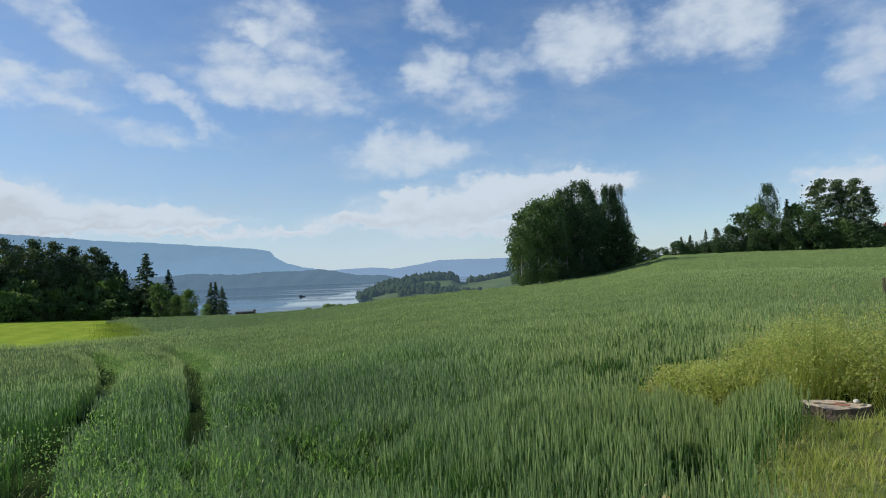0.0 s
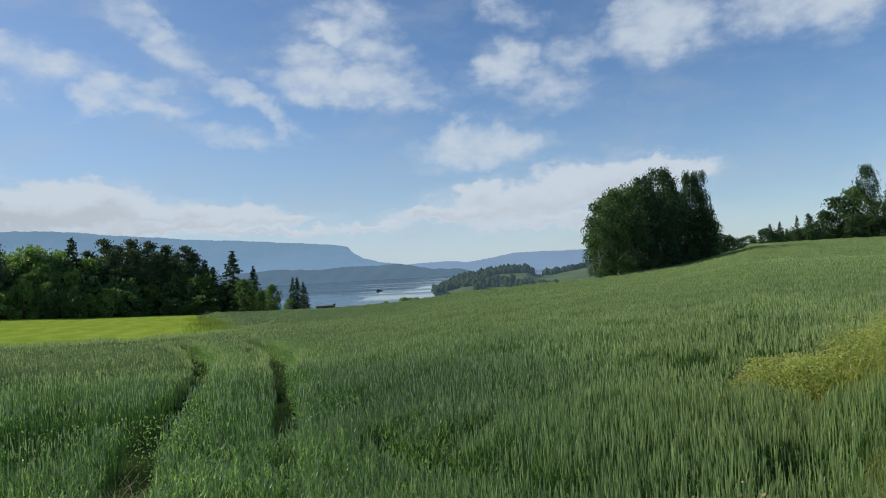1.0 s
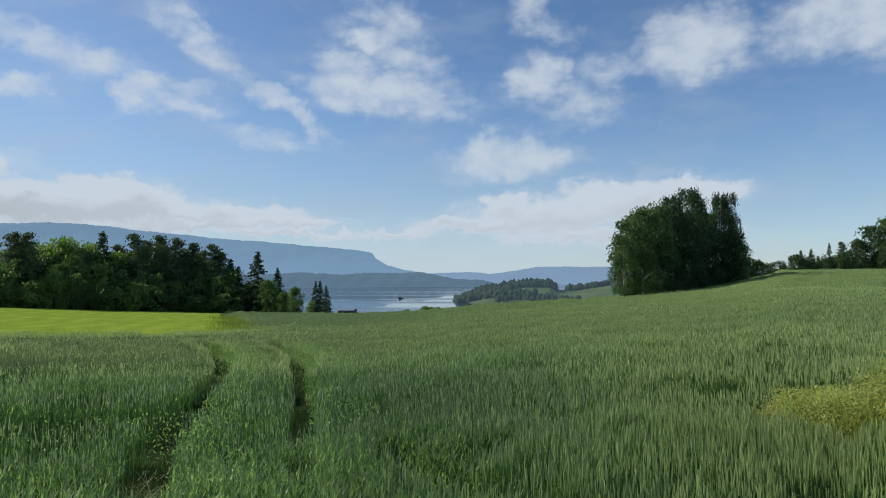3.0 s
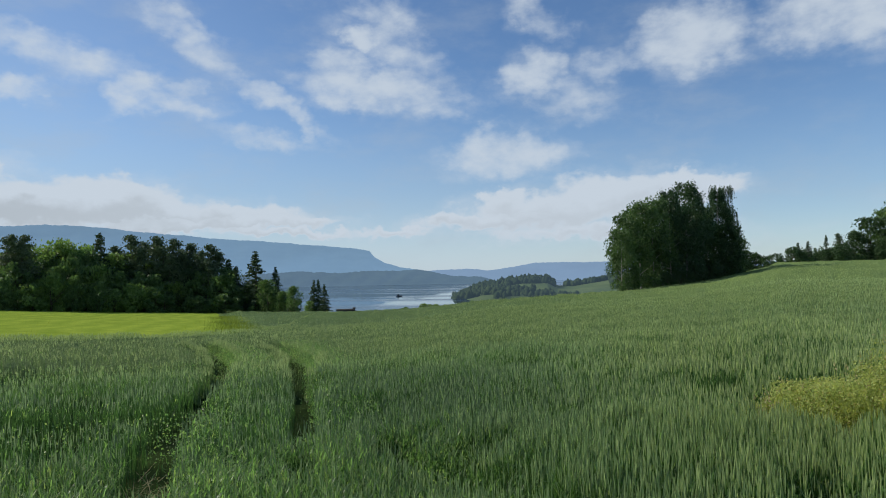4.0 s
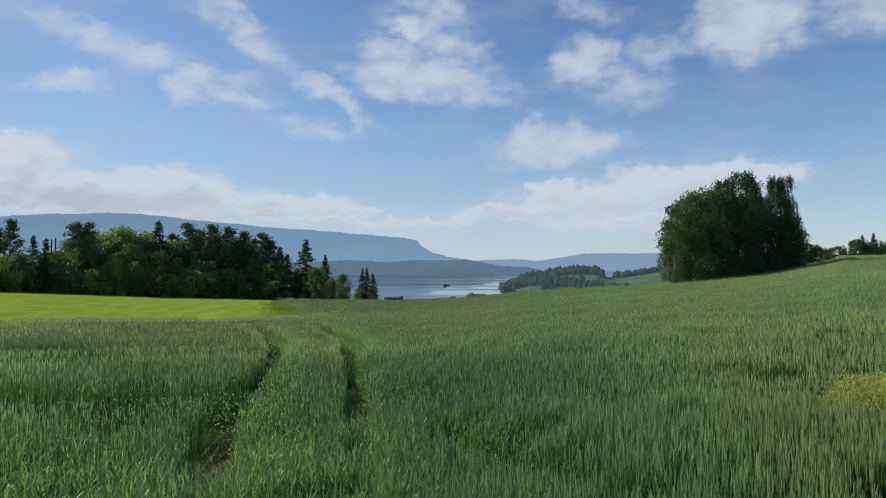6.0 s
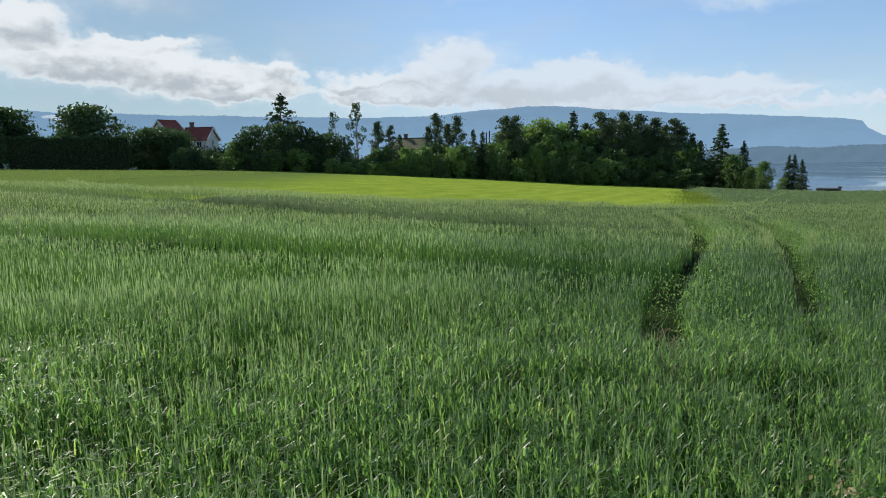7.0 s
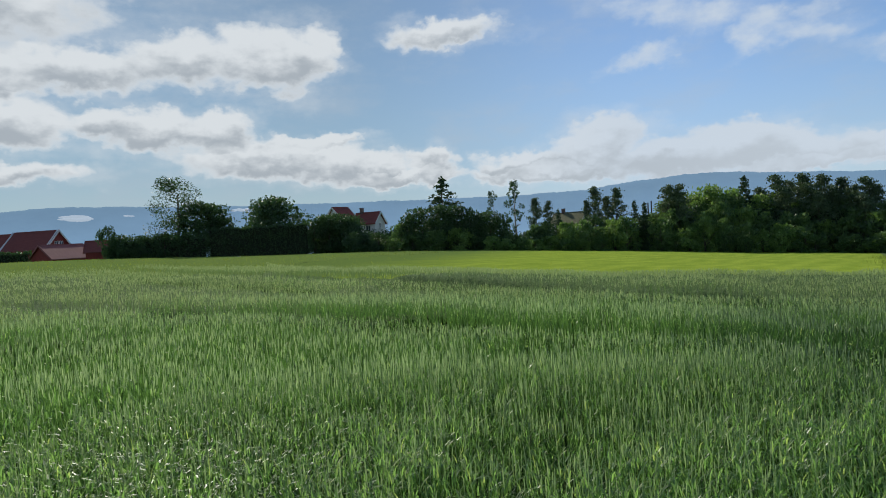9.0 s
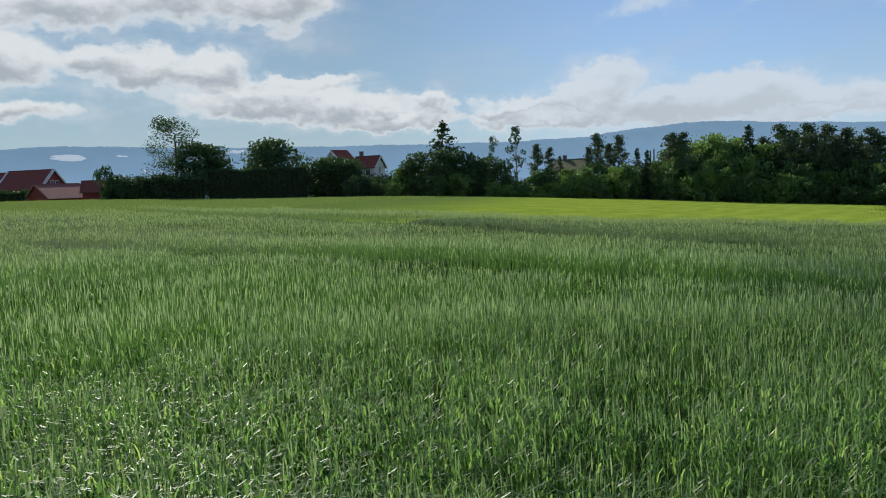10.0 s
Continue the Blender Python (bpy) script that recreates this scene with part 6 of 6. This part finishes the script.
az, r = 12.35, 1740
root = thing("work_boat", pose(-r * math.sin(radians(az)), r * math.cos(radians(az)), LAKE, 0, 0, az + 10), "small dark boat moored on the lake", "boat")
M_BOAT = rough_material("boat_paint", (0.03, 0.04, 0.05), (0.07, 0.08, 0.09), 2.0, 0.6, 0.2, 0.02)
bm = bmesh.new()
prism(bm, [(-8, 0.0), (7, 0.0), (9.5, 2.6), (-8.5, 2.2)], -2.2, 2.2, "y")
part("hull", bm, M_BOAT, root)
bm = bmesh.new()
box(bm, -5, -1.6, 2.2, -0.5, 1.6, 5.6, 0.15)
part("cabin", bm, M_BOAT, root)
put("mast", mesh_of("mast", *tubes([((1.5, 0, 2.2, 0.15), (1.5, 0, 8.0, 0.08))], 8)), M_BOAT, root)

M_LOG = rough_material("weathered_log", (0.06, 0.055, 0.05), (0.13, 0.12, 0.105), 4.0, 0.9, 0.6, 0.02, (0.5, 4, 4))
root = thing("timber_stack", at(17.0, 101, 17), "low stack of weathered logs at the field's end", "timber")
rng = np.random.default_rng(5)
for i in range(9):
    lv, row = (0, i) if i < 5 else (1, i - 5)
    bm = bmesh.new()
    rad = rng.uniform(0.15, 0.2)
    bmesh.ops.create_cone(bm, cap_ends=True, segments=12, radius1=rad, radius2=rad * 0.9, depth=2.6 + rng.uniform(-0.3, 0.3),
                          matrix=pose(rng.uniform(-0.15, 0.15), (row - 2 + 0.5 * lv) * 0.38, 0.30 + lv * 0.3, 0, 90, 0))
    part("log", bm, M_LOG, root)
bm = bmesh.new()
for x in (-1, 1):
    box(bm, x - 0.12, -1.0, -0.2, x + 0.12, 1.0, 0.14, 0.02)
part("bearer", bm, M_LOG, root)
bm = bmesh.new()
box(bm, 0.95, -0.2, 0.72, 1.4, 0.25, 1.0, 0.06)
part("stone_weight", bm, M_LOG, root)

# ---- the stump in the grass ----
M_CUT = rough_material("cut_wood", (0.42, 0.33, 0.24), (0.62, 0.52, 0.40), 7.0, 0.85, 0.5, 0.01, (1, 1, 1), (0.20, 0.14, 0.10))
M_SPLIT = rough_material("red_split_wood", (0.26, 0.12, 0.08), (0.36, 0.18, 0.11), 9.0, 0.85, 0.5, 0.01)
sx, sy = 3.77, 6.37
root = thing("tree_stump", pose(sx, sy, float(ground(sx, sy)), 0, 0, -30), "old cut tree stump with flaking bark in rough grass", "stump")
rng = np.random.default_rng(12)
n = 28
ring = [(0.25 + 0.03 * math.sin(3 * t) + 0.02 * math.sin(7 * t + 1) + rng.uniform(-0.012, 0.012), t) for t in np.linspace(0, 2 * math.pi, n, endpoint=False)]
vs, qs = [], []
for lvl, (z, f) in enumerate(((-0.08, 1.25), (0.03, 1.12), (0.06, 1.03), (0.11, 1.0))):
    vs += [(f * a * 1.15 * math.cos(t), f * a * 0.8 * math.sin(t), z) for a, t in ring]
for l in range(3):
    qs += [(l * n + i, l * n + (i + 1) % n, (l + 1) * n + (i + 1) % n, (l + 1) * n + i) for i in range(n)]
put("bark", mesh_of("bark", np.array(vs), np.array(qs), smooth=False), BARK, root)
bm = bmesh.new()
top = [bm.verts.new((0.97 * a * 1.15 * math.cos(t), 0.97 * a * 0.8 * math.sin(t), 0.11 + 0.012 * math.sin(5 * t))) for a, t in ring]
low = [bm.verts.new((0.99 * a * 1.15 * math.cos(t), 0.99 * a * 0.8 * math.sin(t), 0.06)) for a, t in ring]
bm.faces.new(top)
for i in range(n):
    bm.faces.new((low[i], low[(i + 1) % n], top[(i + 1) % n], top[i]))
part("cut_face", bm, M_CUT, root, "weathered pale cut face")
for i, (x, y, L, w, t) in enumerate(((-0.08, -0.05, 0.2, 0.03, 10), (0.07, -0.08, 0.13, 0.02, -12), (0.02, 0.05, 0.17, 0.03, 4))):
    bm = bmesh.new()
    box(bm, -L / 2, -w / 2, 0, L / 2, w / 2, 0.018, 0.005)
    bmesh.ops.transform(bm, matrix=pose(x, y, 0.122, 0, 0, t), verts=bm.verts[:])
    part("splinter", bm, M_SPLIT if i == 1 else M_CUT, root)
M_STONE = rough_material("pale_stone", (0.45, 0.44, 0.40), (0.62, 0.60, 0.55), 9.0, 0.9, 0.5, 0.01)
bm = bmesh.new()
bmesh.ops.create_icosphere(bm, subdivisions=2, radius=1, matrix=Matrix.LocRotScale((0, 0, 0.035), Euler((0.2, 0.1, 0.4)), (0.036, 0.03, 0.024)))
for v in bm.verts:
    v.co *= 1 + 0.16 * noise.noise(v.co * 30)
stone = part("stone", bm, M_STONE, None)
stone.matrix_basis = pose(sx + 0.17, sy - 0.08, float(ground(sx, sy)) + 0.115, 0, 0, 20)
tagged(stone, "small pale stone lying on the tree stump", "stone")

# ---- marker sign by the field road ----
M_SIGN = rough_material("red_sign_paint", (0.55, 0.10, 0.06), (0.66, 0.15, 0.09), 8.0, 0.5, 0.1, 0.003)
az, r = -34.2, 24
root = thing("marker_sign", at(az, r, -az * 0 + 34), "small red and white marker sign on a post", "sign")
bm = bmesh.new()
box(bm, -0.03, -0.03, -0.3, 0.03, 0.03, 0.9, 0.006)
part("post", bm, M_POLE, root)
zb = EYE + r * math.tan(radians(-3.9)) - float(ground(-r * math.sin(radians(az)), r * math.cos(radians(az))))
bm = bmesh.new()
box(bm, -0.14, -0.055, zb, 0.14, -0.034, zb + 0.3, 0.006)
part("panel", bm, M_SIGN, root, "red panel")
bm = bmesh.new()
box(bm, -0.14, -0.055, zb - 0.14, 0.14, -0.034, zb - 0.003, 0.006)
part("lower_panel", bm, M_FLAG, root, "white panel")
for i in range(3):
    bm = bmesh.new()
    box(bm, -0.1, -0.062, zb + 0.06 + i * 0.07, 0.1 - 0.04 * i, -0.056, zb + 0.09 + i * 0.07)
    part("text_bar", bm, M_POLE, root)

# a scrap of white sheet at the hedge's foot
az, r = 79.0, 108
bm = bmesh.new()
bmesh.ops.create_grid(bm, x_segments=10, y_segments=5, size=0.5, matrix=Matrix.Diagonal((1.3, 0.5, 1, 1)))
for v in bm.verts:
    v.co.z = 0.20 + 0.12 * noise.noise(v.co * 3) - 0.25 * (abs(v.co.x) > 0.6)
bmesh.ops.solidify(bm, geom=bm.faces[:], thickness=0.03)
sheet = part("white_sheet", bm, M_FLAG, None)
sheet.matrix_basis = at(az, r, az, 0.55, 0.0)
tagged(sheet, "crumpled white plastic sheet lying in the grass", "plastic sheet")
